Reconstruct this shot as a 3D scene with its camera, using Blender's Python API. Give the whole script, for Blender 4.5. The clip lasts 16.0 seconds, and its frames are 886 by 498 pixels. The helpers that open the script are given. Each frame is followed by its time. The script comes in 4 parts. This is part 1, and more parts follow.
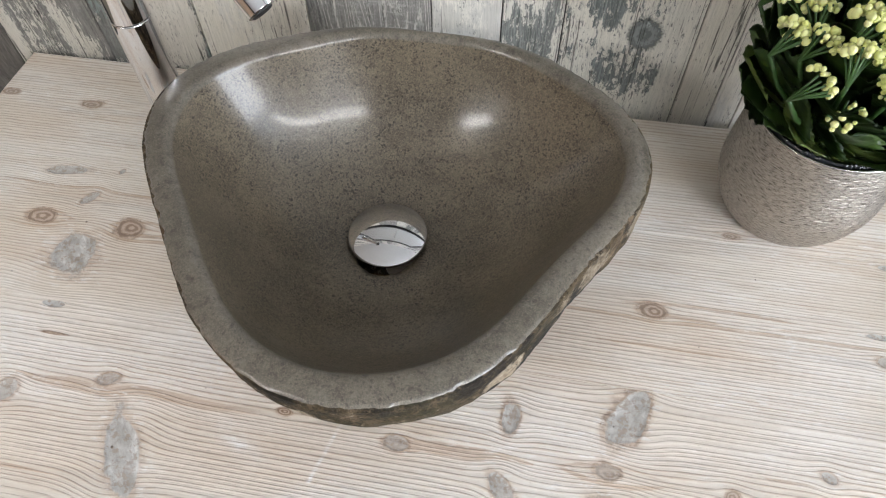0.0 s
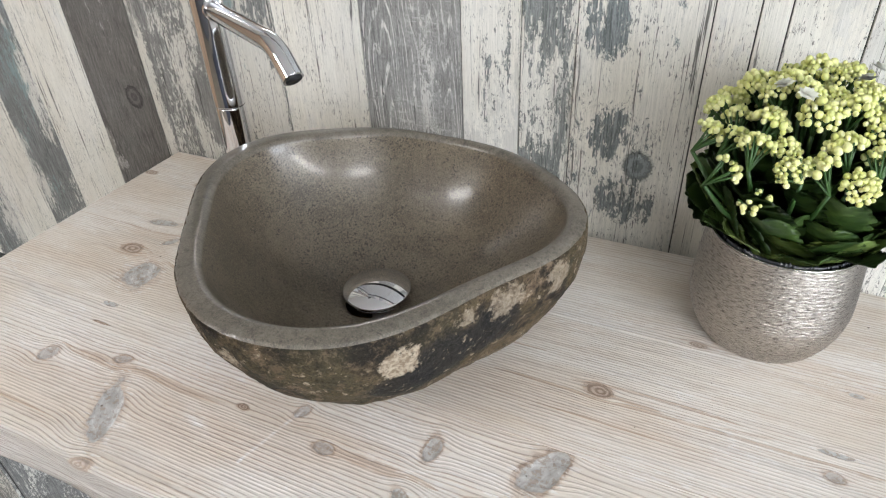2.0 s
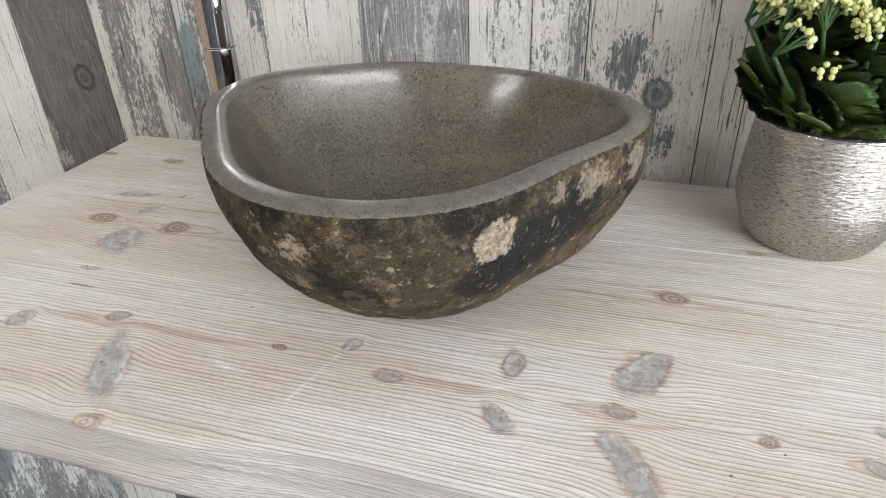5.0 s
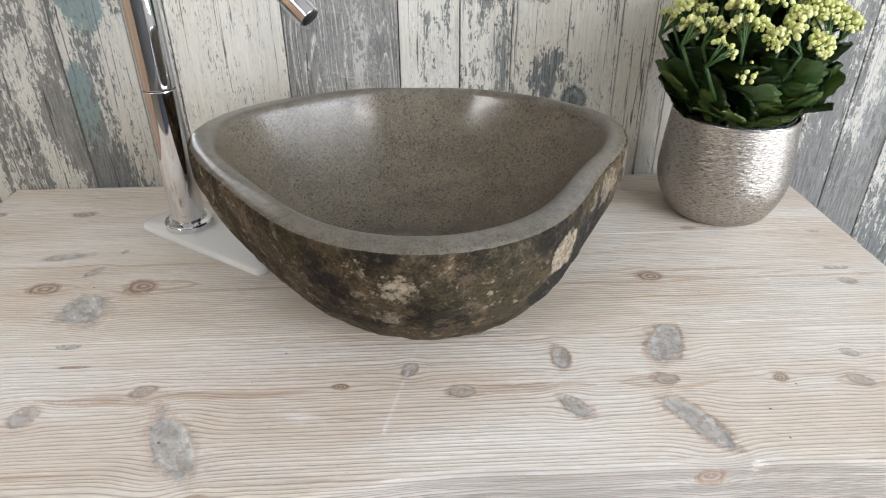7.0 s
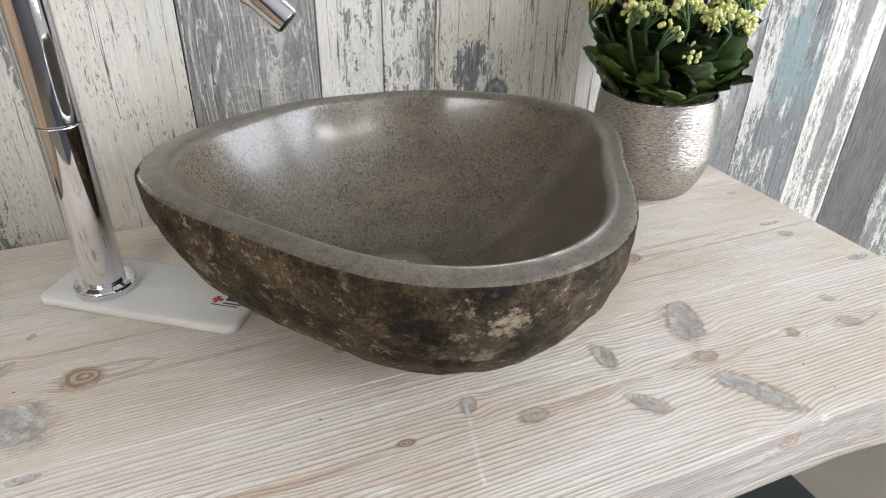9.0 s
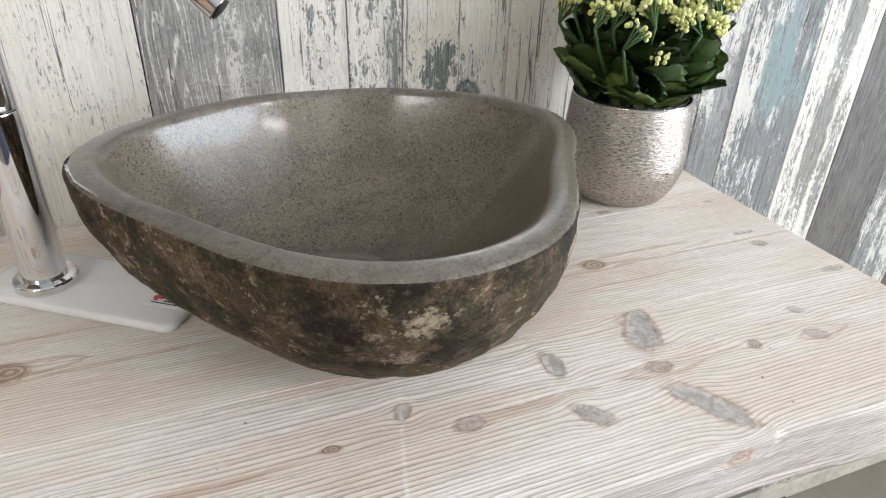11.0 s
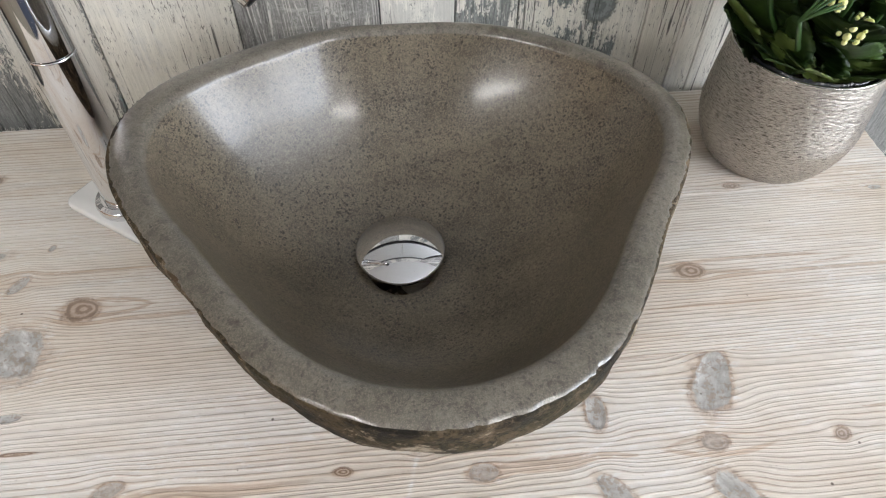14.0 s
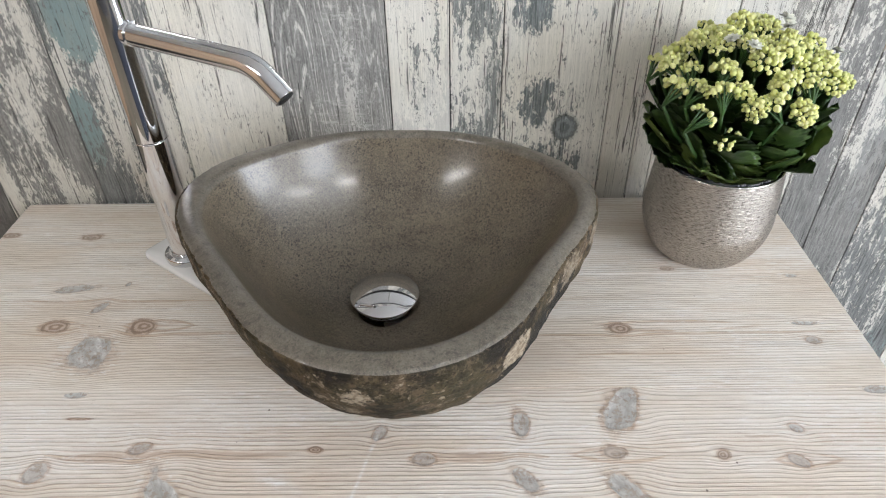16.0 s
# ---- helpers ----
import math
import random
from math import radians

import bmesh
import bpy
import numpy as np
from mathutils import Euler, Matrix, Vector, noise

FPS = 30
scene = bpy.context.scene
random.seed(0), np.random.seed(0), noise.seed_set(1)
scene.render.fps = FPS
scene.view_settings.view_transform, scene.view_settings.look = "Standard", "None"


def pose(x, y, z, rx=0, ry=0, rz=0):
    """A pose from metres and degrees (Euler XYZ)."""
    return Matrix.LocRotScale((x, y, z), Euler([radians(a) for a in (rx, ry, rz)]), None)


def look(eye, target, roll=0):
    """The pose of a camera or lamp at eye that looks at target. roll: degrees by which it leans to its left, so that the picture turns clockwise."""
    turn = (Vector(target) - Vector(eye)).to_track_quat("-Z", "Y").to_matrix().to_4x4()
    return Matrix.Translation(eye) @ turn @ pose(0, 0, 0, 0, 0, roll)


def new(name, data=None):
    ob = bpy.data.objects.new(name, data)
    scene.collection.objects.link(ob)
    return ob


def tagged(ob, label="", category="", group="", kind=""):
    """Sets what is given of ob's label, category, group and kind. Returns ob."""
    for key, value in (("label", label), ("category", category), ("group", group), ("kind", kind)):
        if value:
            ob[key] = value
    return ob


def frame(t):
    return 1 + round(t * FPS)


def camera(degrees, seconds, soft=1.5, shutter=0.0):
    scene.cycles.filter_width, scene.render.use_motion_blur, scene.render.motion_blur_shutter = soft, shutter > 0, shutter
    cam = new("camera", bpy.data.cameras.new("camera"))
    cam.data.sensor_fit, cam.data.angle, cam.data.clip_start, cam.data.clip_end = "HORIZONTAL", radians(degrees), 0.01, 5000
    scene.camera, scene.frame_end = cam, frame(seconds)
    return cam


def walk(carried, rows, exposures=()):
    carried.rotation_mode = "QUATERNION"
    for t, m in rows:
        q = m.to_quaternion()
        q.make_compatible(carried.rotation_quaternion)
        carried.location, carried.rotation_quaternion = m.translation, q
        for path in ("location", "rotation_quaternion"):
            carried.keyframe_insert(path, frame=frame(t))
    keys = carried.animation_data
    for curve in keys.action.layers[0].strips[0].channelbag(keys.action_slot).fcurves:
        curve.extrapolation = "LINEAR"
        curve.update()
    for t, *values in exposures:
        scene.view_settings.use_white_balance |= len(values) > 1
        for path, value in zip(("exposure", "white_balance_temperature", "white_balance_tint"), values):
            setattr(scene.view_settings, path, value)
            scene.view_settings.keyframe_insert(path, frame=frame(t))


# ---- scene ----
cam = camera(68.4, 16.0, soft=1.2)
PATH = [
    (0, (0.12, -0.337, 1.378), (-0.095, 0.802, -0.252), -1.0),
    (0.5, (0.207, -0.356, 1.381), (-0.264, 0.842, -0.15), -3.8),
    (1, (0.272, -0.399, 1.39), (-0.285, 0.873, -0.049), -1.3),
    (1.5, (0.311, -0.437, 1.359), (-0.333, 0.916, 0.034), -0.7),
    (2, (0.318, -0.455, 1.326), (-0.411, 1.013, 0.18), -2.8),
    (2.5, (0.312, -0.454, 1.25), (-0.438, 1.077, 0.204), -4.3),
    (3, (0.309, -0.463, 1.208), (-0.424, 1.121, 0.231), -4.2),
    (3.5, (0.302, -0.475, 1.173), (-0.425, 1.113, 0.197), -3.9),
    (4, (0.289, -0.481, 1.169), (-0.382, 1.119, 0.175), -3.4),
    (4.2, (0.279, -0.485, 1.168), (-0.391, 1.112, 0.169), -3.2),
    (6.3, (0.098, -0.584, 1.218), (-0.071, 1.146, 0.228), -0.6),
    (6.5, (0.093, -0.587, 1.22), (-0.056, 1.137, 0.217), -0.9),
    (7, (0.014, -0.566, 1.221), (0.091, 1.155, 0.205), -0.4),
    (7.5, (-0.052, -0.537, 1.218), (0.306, 1.141, 0.19), 0.9),
    (8, (-0.053, -0.506, 1.204), (0.307, 1.15, 0.141), 1.6),
    (8.5, (-0.09, -0.48, 1.204), (0.397, 1.147, 0.147), 1.2),
    (9, (-0.162, -0.469, 1.212), (0.517, 1.105, 0.182), 1.1),
    (9.5, (-0.205, -0.478, 1.184), (0.644, 1.09, 0.278), 3.1),
    (9.7, (-0.215, -0.483, 1.175), (0.655, 1.081, 0.282), 2.5),
    (11.8, (-0.017, -0.474, 1.216), (0.282, 1.018, 0.255), -1.8),
    (12, (-0.004, -0.472, 1.221), (0.223, 1.029, 0.254), -2.6),
    (12.5, (0.003, -0.428, 1.224), (0.189, 1.034, 0.190), -1.8),
    (13, (-0.005, -0.355, 1.222), (0.210, 1.004, 0.062), 0.3),
    (13.5, (-0.020, -0.322, 1.261), (0.172, 0.908, -0.040), 0.3),
    (14, (-0.005, -0.338, 1.304), (0.128, 0.813, -0.074), 0.7),
    (14.5, (0.016, -0.366, 1.340), (0.125, 0.800, -0.027), 1.6),
    (15, (0.041, -0.413, 1.355), (0.063, 0.842, 0.065), -0.4),
    (15.5, (0.060, -0.464, 1.358), (0.052, 0.840, 0.119), -1.0),
    (16, (0.071, -0.511, 1.357), (0.053, 0.908, 0.249), -1.1),
]
# the camera brightens its picture a little over the dark bowl
EXPOSURES = [(0.0, 0.12, 6100, 10.6), (2.0, 0.06, 6100, 10.6), (3.0, 0.14, 6100, 10.6), (3.5, 0.08, 6100, 10.6), (4.2, 0.02, 6100, 10.6), (6.3, 0.04, 6100, 10.6), (9.7, 0.10, 6100, 10.6), (11.8, 0.2, 6100, 10.6), (12.5, 0.16, 6100, 10.6), (13.0, 0.33, 6100, 10.6), (13.5, 0.35, 6100, 10.6), (14.0, 0.13, 6100, 10.6), (14.5, 0.04, 6100, 10.6), (16.0, 0.02, 6100, 10.6)]
walk(cam, [(t, look(eye, target, roll)) for t, eye, target, roll in PATH], EXPOSURES)

# ---- world and light ----
world = bpy.data.worlds.new("daylight")
scene.world = world
world.use_nodes = True
wn = world.node_tree
sky = wn.nodes.new("ShaderNodeTexSky")
sky.sky_type = "NISHITA"
sky.sun_disc = False
sky.sun_elevation, sky.sun_rotation = radians(38), radians(120)
wn.links.new(sky.outputs[0], wn.nodes["Background"].inputs[0])
wn.nodes["Background"].inputs[1].default_value = 0.1

COUNTER_Z, FLOOR_Z, WALL_Y, CEIL_Z = 0.85, -0.20, 0.265, 2.45
LEFT_X, RIGHT_X, FRONT_Y = -3.0, 3.0, -4.6
PANEL_GLOW, WINDOW_WATTS = 36.0, 156.0

lamp = bpy.data.lights.new("window_daylight", "AREA")
lamp.shape, lamp.size, lamp.size_y = "RECTANGLE", 2.0, 1.8
lamp.energy, lamp.color = WINDOW_WATTS, (0.92, 0.955, 1.0)
new("window_daylight", lamp).matrix_world = look((RIGHT_X + 0.02, -2.1, 1.4), (0.0, -2.1, 1.4))

# ---- materials ----


class Nodes:
    """A small builder for node materials."""

    def __init__(self, name):
        self.mat = bpy.data.materials.new(name)
        self.mat.use_nodes = True
        self.tree = self.mat.node_tree
        self.bsdf = self.tree.nodes["Principled BSDF"]

    def put(self, socket, value):
        if isinstance(value, bpy.types.NodeSocket):
            self.tree.links.new(value, socket)
        else:
            socket.default_value = (*value, 1.0) if socket.type == "RGBA" and len(value) == 3 else value

    def add(self, kind, out=0, props=(), **ins):
        n = self.tree.nodes.new("ShaderNode" + kind)
        for key, value in props:
            setattr(n, key, value)
        for key, value in ins.items():
            self.put(n.inputs[int(key[1:])] if key[0] == "i" and key[1:].isdigit() else n.inputs[key], value)
        return n.outputs[out]

    def math(self, op, a, b=0.0, c=0.0, clamp=False):
        return self.add("Math", props=(("operation", op), ("use_clamp", clamp)), i0=a, i1=b, i2=c)

    def vec(self, op, a, b=(0, 0, 0), out=0):
        return self.add("VectorMath", out, props=(("operation", op),), i0=a, i1=b)

    def mix(self, fac, a, b, blend="MIX"):
        n = self.tree.nodes.new("ShaderNodeMix")
        n.data_type, n.blend_type = "RGBA", blend
        self.put(n.inputs[0], fac), self.put(n.inputs[6], a), self.put(n.inputs[7], b)
        return n.outputs[2]

    def ramp(self, fac, lo, hi, smooth=True):
        n = self.tree.nodes.new("ShaderNodeMapRange")
        n.interpolation_type = "SMOOTHSTEP" if smooth else "LINEAR"
        self.put(n.inputs[0], fac)
        n.inputs[1].default_value, n.inputs[2].default_value = lo, hi
        return n.outputs[0]

    def place(self, scale=(1, 1, 1), source="Object", shift=None):
        p = self.add("TexCoord", {"Generated": 0, "Object": 3, "UV": 2}[source])
        if shift is not None:
            p = self.vec("ADD", p, shift)
        return self.vec("MULTIPLY", p, scale)

    def noise(self, vector, scale=1.0, detail=4.0, rough=0.55, distort=0.0):
        return self.add("TexNoise", Vector=vector, Scale=scale, Detail=detail, Roughness=rough, Distortion=distort)

    def cells(self, vector, scale=1.0, feature="F1", out=0):
        return self.add("TexVoronoi", out, props=(("feature", feature),), Vector=vector, Scale=scale)

    def bump(self, height, strength=0.3, distance=0.001, normal=None):
        n = self.tree.nodes.new("ShaderNodeBump")
        n.inputs["Strength"].default_value, n.inputs["Distance"].default_value = strength, distance
        self.put(n.inputs["Height"], height)
        if normal is not None:
            self.put(n.inputs["Normal"], normal)
        return n.outputs[0]

    def done(self, color=None, rough=None, metal=None, normal=None, **more):
        for key, value in (("Base Color", color), ("Roughness", rough), ("Metallic", metal), ("Normal", normal), *more.items()):
            if value is not None:
                self.put(self.bsdf.inputs[key.replace("_", " ")], value)
        return self.mat


def random_shift(m, spread=7.0):
    r = m.add("ObjectInfo", 5)
    return m.add("CombineXYZ", i0=m.math("MULTIPLY", r, spread), i1=m.math("MULTIPLY", r, spread * 1.7), i2=m.math("MULTIPLY", r, spread * 2.9))


def board_material(name, seed, wood, paint, second, cover, patch, cracks=0.5, lines=0.0, knot=None, zones=()):
    """Printed weathered board: bare wood, flaking paint, patches of a second paint, long dark cracks.
    zones: x, z, half width, half height, more or less paint, more or less of the second paint."""
    m = Nodes(name)
    at = m.place()
    axes = m.tree.nodes.new("ShaderNodeSeparateXYZ")
    m.put(axes.inputs[0], at)
    p = m.add("CombineXYZ", i0=m.math("ADD", axes.outputs[0], axes.outputs[1]), i1=3.7 * seed, i2=axes.outputs[2])
    fine = m.noise(m.vec("MULTIPLY", p, (620, 1, 26)), 1, 5, 0.72, 0.4)
    streak = m.noise(m.vec("MULTIPLY", p, (130, 1, 8)), 1, 5, 0.7, 0.3)
    blotch = m.noise(m.vec("MULTIPLY", p, (17, 1, 6)), 1, 5, 0.62)
    flake = m.noise(m.vec("MULTIPLY", p, (210, 1, 75)), 1, 8, 0.78, 0.6)
    dash = m.noise(m.vec("MULTIPLY", p, (560, 1, 130)), 1, 4, 0.65)
    grit = m.noise(m.vec("MULTIPLY", p, (900, 1, 420)), 1, 3, 0.7)
    warp = m.vec("MULTIPLY", m.vec("SUBTRACT", m.add("TexNoise", 1, Vector=m.vec("MULTIPLY", p, (60, 1, 30)), Detail=6.0, Roughness=0.7), (0.5, 0.5, 0.5)), (0.030, 0.0, 0.070))
    more, other = 0.0, 0.0
    for zx, zz, rx, rz, dc, ds in zones:
        far = m.vec("LENGTH", m.vec("MULTIPLY", m.vec("SUBTRACT", m.vec("ADD", at, warp), (zx, 0, zz)), (1 / rx, 0, 1 / rz)), out=1)
        inside = m.ramp(far, 1.25, 0.75)
        if dc:
            more = m.math("ADD", more, m.math("MULTIPLY", inside, dc))
        if ds:
            other = m.math("ADD", other, m.math("MULTIPLY", inside, ds))
    bare = m.mix(m.ramp(fine, 0.36, 0.64), tuple(0.55 * c for c in wood), tuple(min(1, 1.45 * c) for c in wood))
    bare = m.mix(m.math("MULTIPLY", m.ramp(blotch, 0.40, 0.62), 0.45), bare, tuple(min(1, 1.35 * c) for c in wood))
    bare = m.mix(m.math("MULTIPLY", m.ramp(grit, 0.57, 0.66), 0.55), bare, tuple(min(1, 2.1 * c) for c in wood))
    bare = m.mix(m.math("MULTIPLY", m.ramp(grit, 0.42, 0.34), 0.5), bare, tuple(0.4 * c for c in wood))
    if lines:
        field = m.noise(m.vec("MULTIPLY", p, (16, 1, 1.9)), 1, 2, 0.45, 0.25)
        saw = m.math("FRACT", m.math("ADD", m.math("MULTIPLY", field, 26.0), m.math("MULTIPLY", fine, 0.30)))
        thread = m.ramp(m.math("ABSOLUTE", m.math("SUBTRACT", saw, 0.5)), 0.17, 0.06)
        pale = m.math("MULTIPLY", thread, m.ramp(dash, 0.40, 0.50))
        bare = m.mix(m.math("MULTIPLY", pale, m.math("MULTIPLY", lines, m.ramp(streak, 0.36, 0.56))), bare, (0.66, 0.64, 0.60))
        cross = m.noise(m.vec("MULTIPLY", p, (30, 1, 190)), 1, 4, 0.7)
        bare = m.mix(m.math("MULTIPLY", m.ramp(cross, 0.52, 0.64), m.math("MULTIPLY", m.ramp(blotch, 0.48, 0.60), 0.55 * lines)), bare, (0.58, 0.565, 0.535))
    if knot is not None:
        kw = m.vec("MULTIPLY", m.add("TexNoise", 1, Vector=m.vec("MULTIPLY", p, (60, 1, 60))), (0.012, 0.0, 0.012))
        far = m.vec("LENGTH", m.vec("MULTIPLY", m.vec("SUBTRACT", m.vec("ADD", at, kw), (knot[0] + 0.006, 0, knot[1] + 0.006)), (66, 0, 60)), out=1)
        rings = m.math("SINE", m.math("MULTIPLY", m.math("ADD", far, m.math("MULTIPLY", fine, 0.5)), 9.0))
        face = m.mix(m.ramp(rings, -0.9, 0.9), tuple(min(1, knot[2] * 0.55 * c) for c in wood), tuple(min(1, knot[2] * c) for c in wood))
        bare = m.mix(m.ramp(far, 1.12, 0.92), bare, face)
        bare = m.mix(m.math("MULTIPLY", m.ramp(far, 0.94, 1.06), m.ramp(far, 1.26, 1.14)), bare, tuple(0.35 * c for c in wood))
    tone = 0.5 + 0.3 * (0.5 - patch)
    pick = m.math("ADD", m.math("ADD", m.math("MULTIPLY", m.noise(m.vec("MULTIPLY", p, (11, 1, 4)), 1, 4, 0.6), 0.7), m.math("MULTIPLY", flake, 0.3)), other)
    top = m.mix(m.ramp(pick, tone, tone + 0.02), paint, second)
    top = m.mix(m.math("MULTIPLY", m.ramp(fine, 0.60, 0.40), 0.40), top, m.mix(0.5, top, wood))
    top = m.mix(m.math("MULTIPLY", m.ramp(blotch, 0.58, 0.38), 0.32), top, m.mix(0.5, top, (0.50, 0.44, 0.32)))
    top = m.mix(m.math("MULTIPLY", m.ramp(grit, 0.60, 0.68), 0.35), top, tuple(0.8 * c for c in wood))
    worn = m.math("ADD", m.math("ADD", m.math("MULTIPLY", blotch, 0.34), m.math("ADD", m.math("MULTIPLY", flake, 0.44), m.math("MULTIPLY", streak, 0.22))), more)
    edge = 0.5 + 0.28 * (0.5 - cover)
    mask = m.ramp(worn, edge - 0.002, edge + 0.003)
    if knot is not None:
        mask = m.math("MULTIPLY", mask, m.ramp(far, 0.9, 1.4))
    # thin shadow of the paint edge, coloured into the bare wood beside it
    edge_shadow = m.math("MULTIPLY", m.ramp(worn, edge - 0.016, edge - 0.002), m.math("SUBTRACT", 1.0, mask))
    col = m.mix(mask, m.mix(m.math("MULTIPLY", edge_shadow, 0.6), bare, tuple(0.36 * c for c in wood)), top)
    chips = m.math("MULTIPLY", m.ramp(dash, 0.59, 0.62), m.ramp(m.noise(m.vec("MULTIPLY", p, (40, 1, 14)), 1, 3, 0.6), 0.44, 0.56))
    col = m.mix(m.math("MULTIPLY", chips, 0.85), col, tuple(0.65 * c for c in wood))
    crack = m.noise(m.vec("MULTIPLY", p, (70, 1, 1.2)), 1, 5, 0.5, 0.2)
    thin = m.math("MULTIPLY", m.ramp(m.math("ABSOLUTE", m.math("SUBTRACT", crack, 0.5)), 0.014, 0.005), m.ramp(streak, 0.62 - 0.24 * cracks, 0.68 - 0.24 * cracks))
    col = m.mix(m.math("MULTIPLY", thin, 0.85), col, (0.035, 0.032, 0.030))
    hair = m.noise(m.vec("MULTIPLY", p, (240, 1, 4)), 1, 4, 0.5, 0.2)
    col = m.mix(m.math("MULTIPLY", m.math("MULTIPLY", m.ramp(m.math("ABSOLUTE", m.math("SUBTRACT", hair, 0.5)), 0.016, 0.006), m.ramp(flake, 0.46, 0.54)), 0.15 + 0.2 * cracks), col, tuple(0.4 * c for c in wood))
    relief = m.math("ADD", m.math("MULTIPLY", mask, 0.5), m.math("MULTIPLY", fine, 0.3))
    return m.done(col, 0.58, normal=m.bump(relief, 0.2, 0.0006), Specular_IOR_Level=0.3)


CREAM, TEAL, SLATE = (0.76, 0.735, 0.665), (0.225, 0.300, 0.300), (0.155, 0.185, 0.188)
# wood, paint, second paint, paint cover, share of the second paint, cracks, pale grain lines
BOARD_KINDS = {
    "white": ((0.25, 0.24, 0.22), CREAM, (0.70, 0.685, 0.64), 0.90, 0.3, 0.50, 0.0),
    "teal": ((0.18, 0.185, 0.180), (0.66, 0.64, 0.585), TEAL, 0.48, 0.26, 0.5, 0.0),
    "flaky": ((0.205, 0.215, 0.205), CREAM, (0.62, 0.605, 0.56), 0.60, 0.4, 0.4, 0.0),
    "pale": ((0.24, 0.23, 0.21), (0.62, 0.605, 0.56), CREAM, 0.56, 0.5, 0.8, 0.5),
    "grey": ((0.190, 0.187, 0.177), (0.66, 0.64, 0.58), (0.29, 0.29, 0.28), 0.44, 0.3, 0.4, 0.12),
    "ash": ((0.235, 0.230, 0.217), (0.58, 0.565, 0.53), (0.42, 0.41, 0.39), 0.16, 0.5, 0.2, 0.95),
    "dark": ((0.125, 0.118, 0.108), (0.45, 0.44, 0.42), (0.2, 0.2, 0.19), 0.16, 0.5, 0.3, 0.10),
    "blue": ((0.175, 0.192, 0.190), CREAM, (0.24, 0.27, 0.268), 0.74, 0.22, 0.4, 0.0),
    "brown": ((0.12, 0.095, 0.07), (0.3, 0.28, 0.25), (0.15, 0.14, 0.125), 0.12, 0.5, 0.5, 0.3),
}


def wood_material():
    """Brushed pine under a thin white wash; the plank meshes carry the grain and the knots."""
    m = Nodes("whitewashed_pine")
    ring, band, mark, kd, grey, brown, ka, kb = (m.add("Attribute", 2, props=(("attribute_name", n),)) for n in ("ring", "band", "mark", "knot_far", "knot_grey", "knot_brown", "knot_along", "knot_across"))
    front_face = m.add("Attribute", 2, props=(("attribute_name", "front_face"),))
    p = m.place()
    jitter = m.noise(m.vec("MULTIPLY", p, (11, 300, 300)), 1, 4, 0.6)
    phase = m.math("FRACT", m.math("ADD", ring, m.math("MULTIPLY", jitter, 0.30)))
    late = m.math("MULTIPLY", m.ramp(phase, 0.48, 0.84), m.ramp(phase, 1.0, 0.91))
    fade = m.noise(m.vec("MULTIPLY", p, (3.5, 30, 30)), 1, 5, 0.62)
    fibre = m.noise(m.vec("MULTIPLY", p, (40, 1500, 1500)), 1, 5, 0.7)
    wash = m.noise(m.vec("MULTIPLY", p, (4, 12, 12)), 1, 6, 0.62)
    chalk = m.noise(m.vec("MULTIPLY", p, (60, 260, 260)), 1, 6, 0.72)
    broken = m.noise(m.vec("MULTIPLY", p, (55, 420, 420)), 1, 4, 0.65)
    early = m.mix(m.ramp(wash, 0.36, 0.62), (0.692, 0.620, 0.530), (0.768, 0.724, 0.662))
    early = m.mix(m.math("MULTIPLY", m.ramp(fade, 0.52, 0.68), 0.55), early, (0.655, 0.560, 0.455))
    dark = m.mix(m.ramp(fade, 0.36, 0.64), (0.375, 0.262, 0.182), (0.490, 0.378, 0.288))
    deep = m.math("MULTIPLY", m.math("ADD", 0.15, m.math("MULTIPLY", m.ramp(fade, 0.34, 0.62), 0.75)), m.math("ADD", 0.45, m.math("MULTIPLY", m.ramp(broken, 0.34, 0.56), 0.55)))
    col = m.mix(m.math("MULTIPLY", late, deep), early, dark)
    stain = m.math("MULTIPLY", m.ramp(m.noise(m.vec("MULTIPLY", p, (3.0, 22, 22)), 1, 6, 0.65, 0.3), 0.55, 0.68), 0.45)
    col = m.mix(stain, col, m.mix(0.5, col, (0.40, 0.385, 0.37)))
    inner = m.mix(m.ramp(fibre, 0.3, 0.7), (0.430, 0.305, 0.210), (0.580, 0.455, 0.345))
    col = m.mix(m.math("MULTIPLY", m.ramp(m.math("ADD", band, m.math("MULTIPLY", broken, 0.30)), 0.38, 0.74), 0.72), col, inner)
    col = m.mix(m.math("MULTIPLY", m.ramp(fibre, 0.5, 0.72), 0.22), col, (0.79, 0.765, 0.735))
    col = m.mix(m.math("MULTIPLY", m.ramp(chalk, 0.52, 0.64), m.math("MULTIPLY", m.ramp(wash, 0.45, 0.58), 0.55)), col, (0.81, 0.795, 0.775))
    # front face: greyer bare wood, with its shade also put into the colour
    shaded_grey = m.mix(m.math("MULTIPLY", late, 0.85), m.mix(m.ramp(fade, 0.40, 0.60), (0.43, 0.40, 0.365), (0.53, 0.495, 0.455)), (0.215, 0.185, 0.16))
    col = m.mix(m.math("MULTIPLY", front_face, 0.8), col, shaded_grey)
    # knots: ragged grey cores with brown rims, or ringed brown eyes
    rag = m.noise(p, 170, 6, 0.68)
    rough = m.noise(p, 55, 4, 0.6)
    d = m.math("ADD", kd, m.math("ADD", m.math("MULTIPLY", m.math("SUBTRACT", rag, 0.5), 0.50), m.math("MULTIPLY", m.math("SUBTRACT", rough, 0.5), 0.30)))
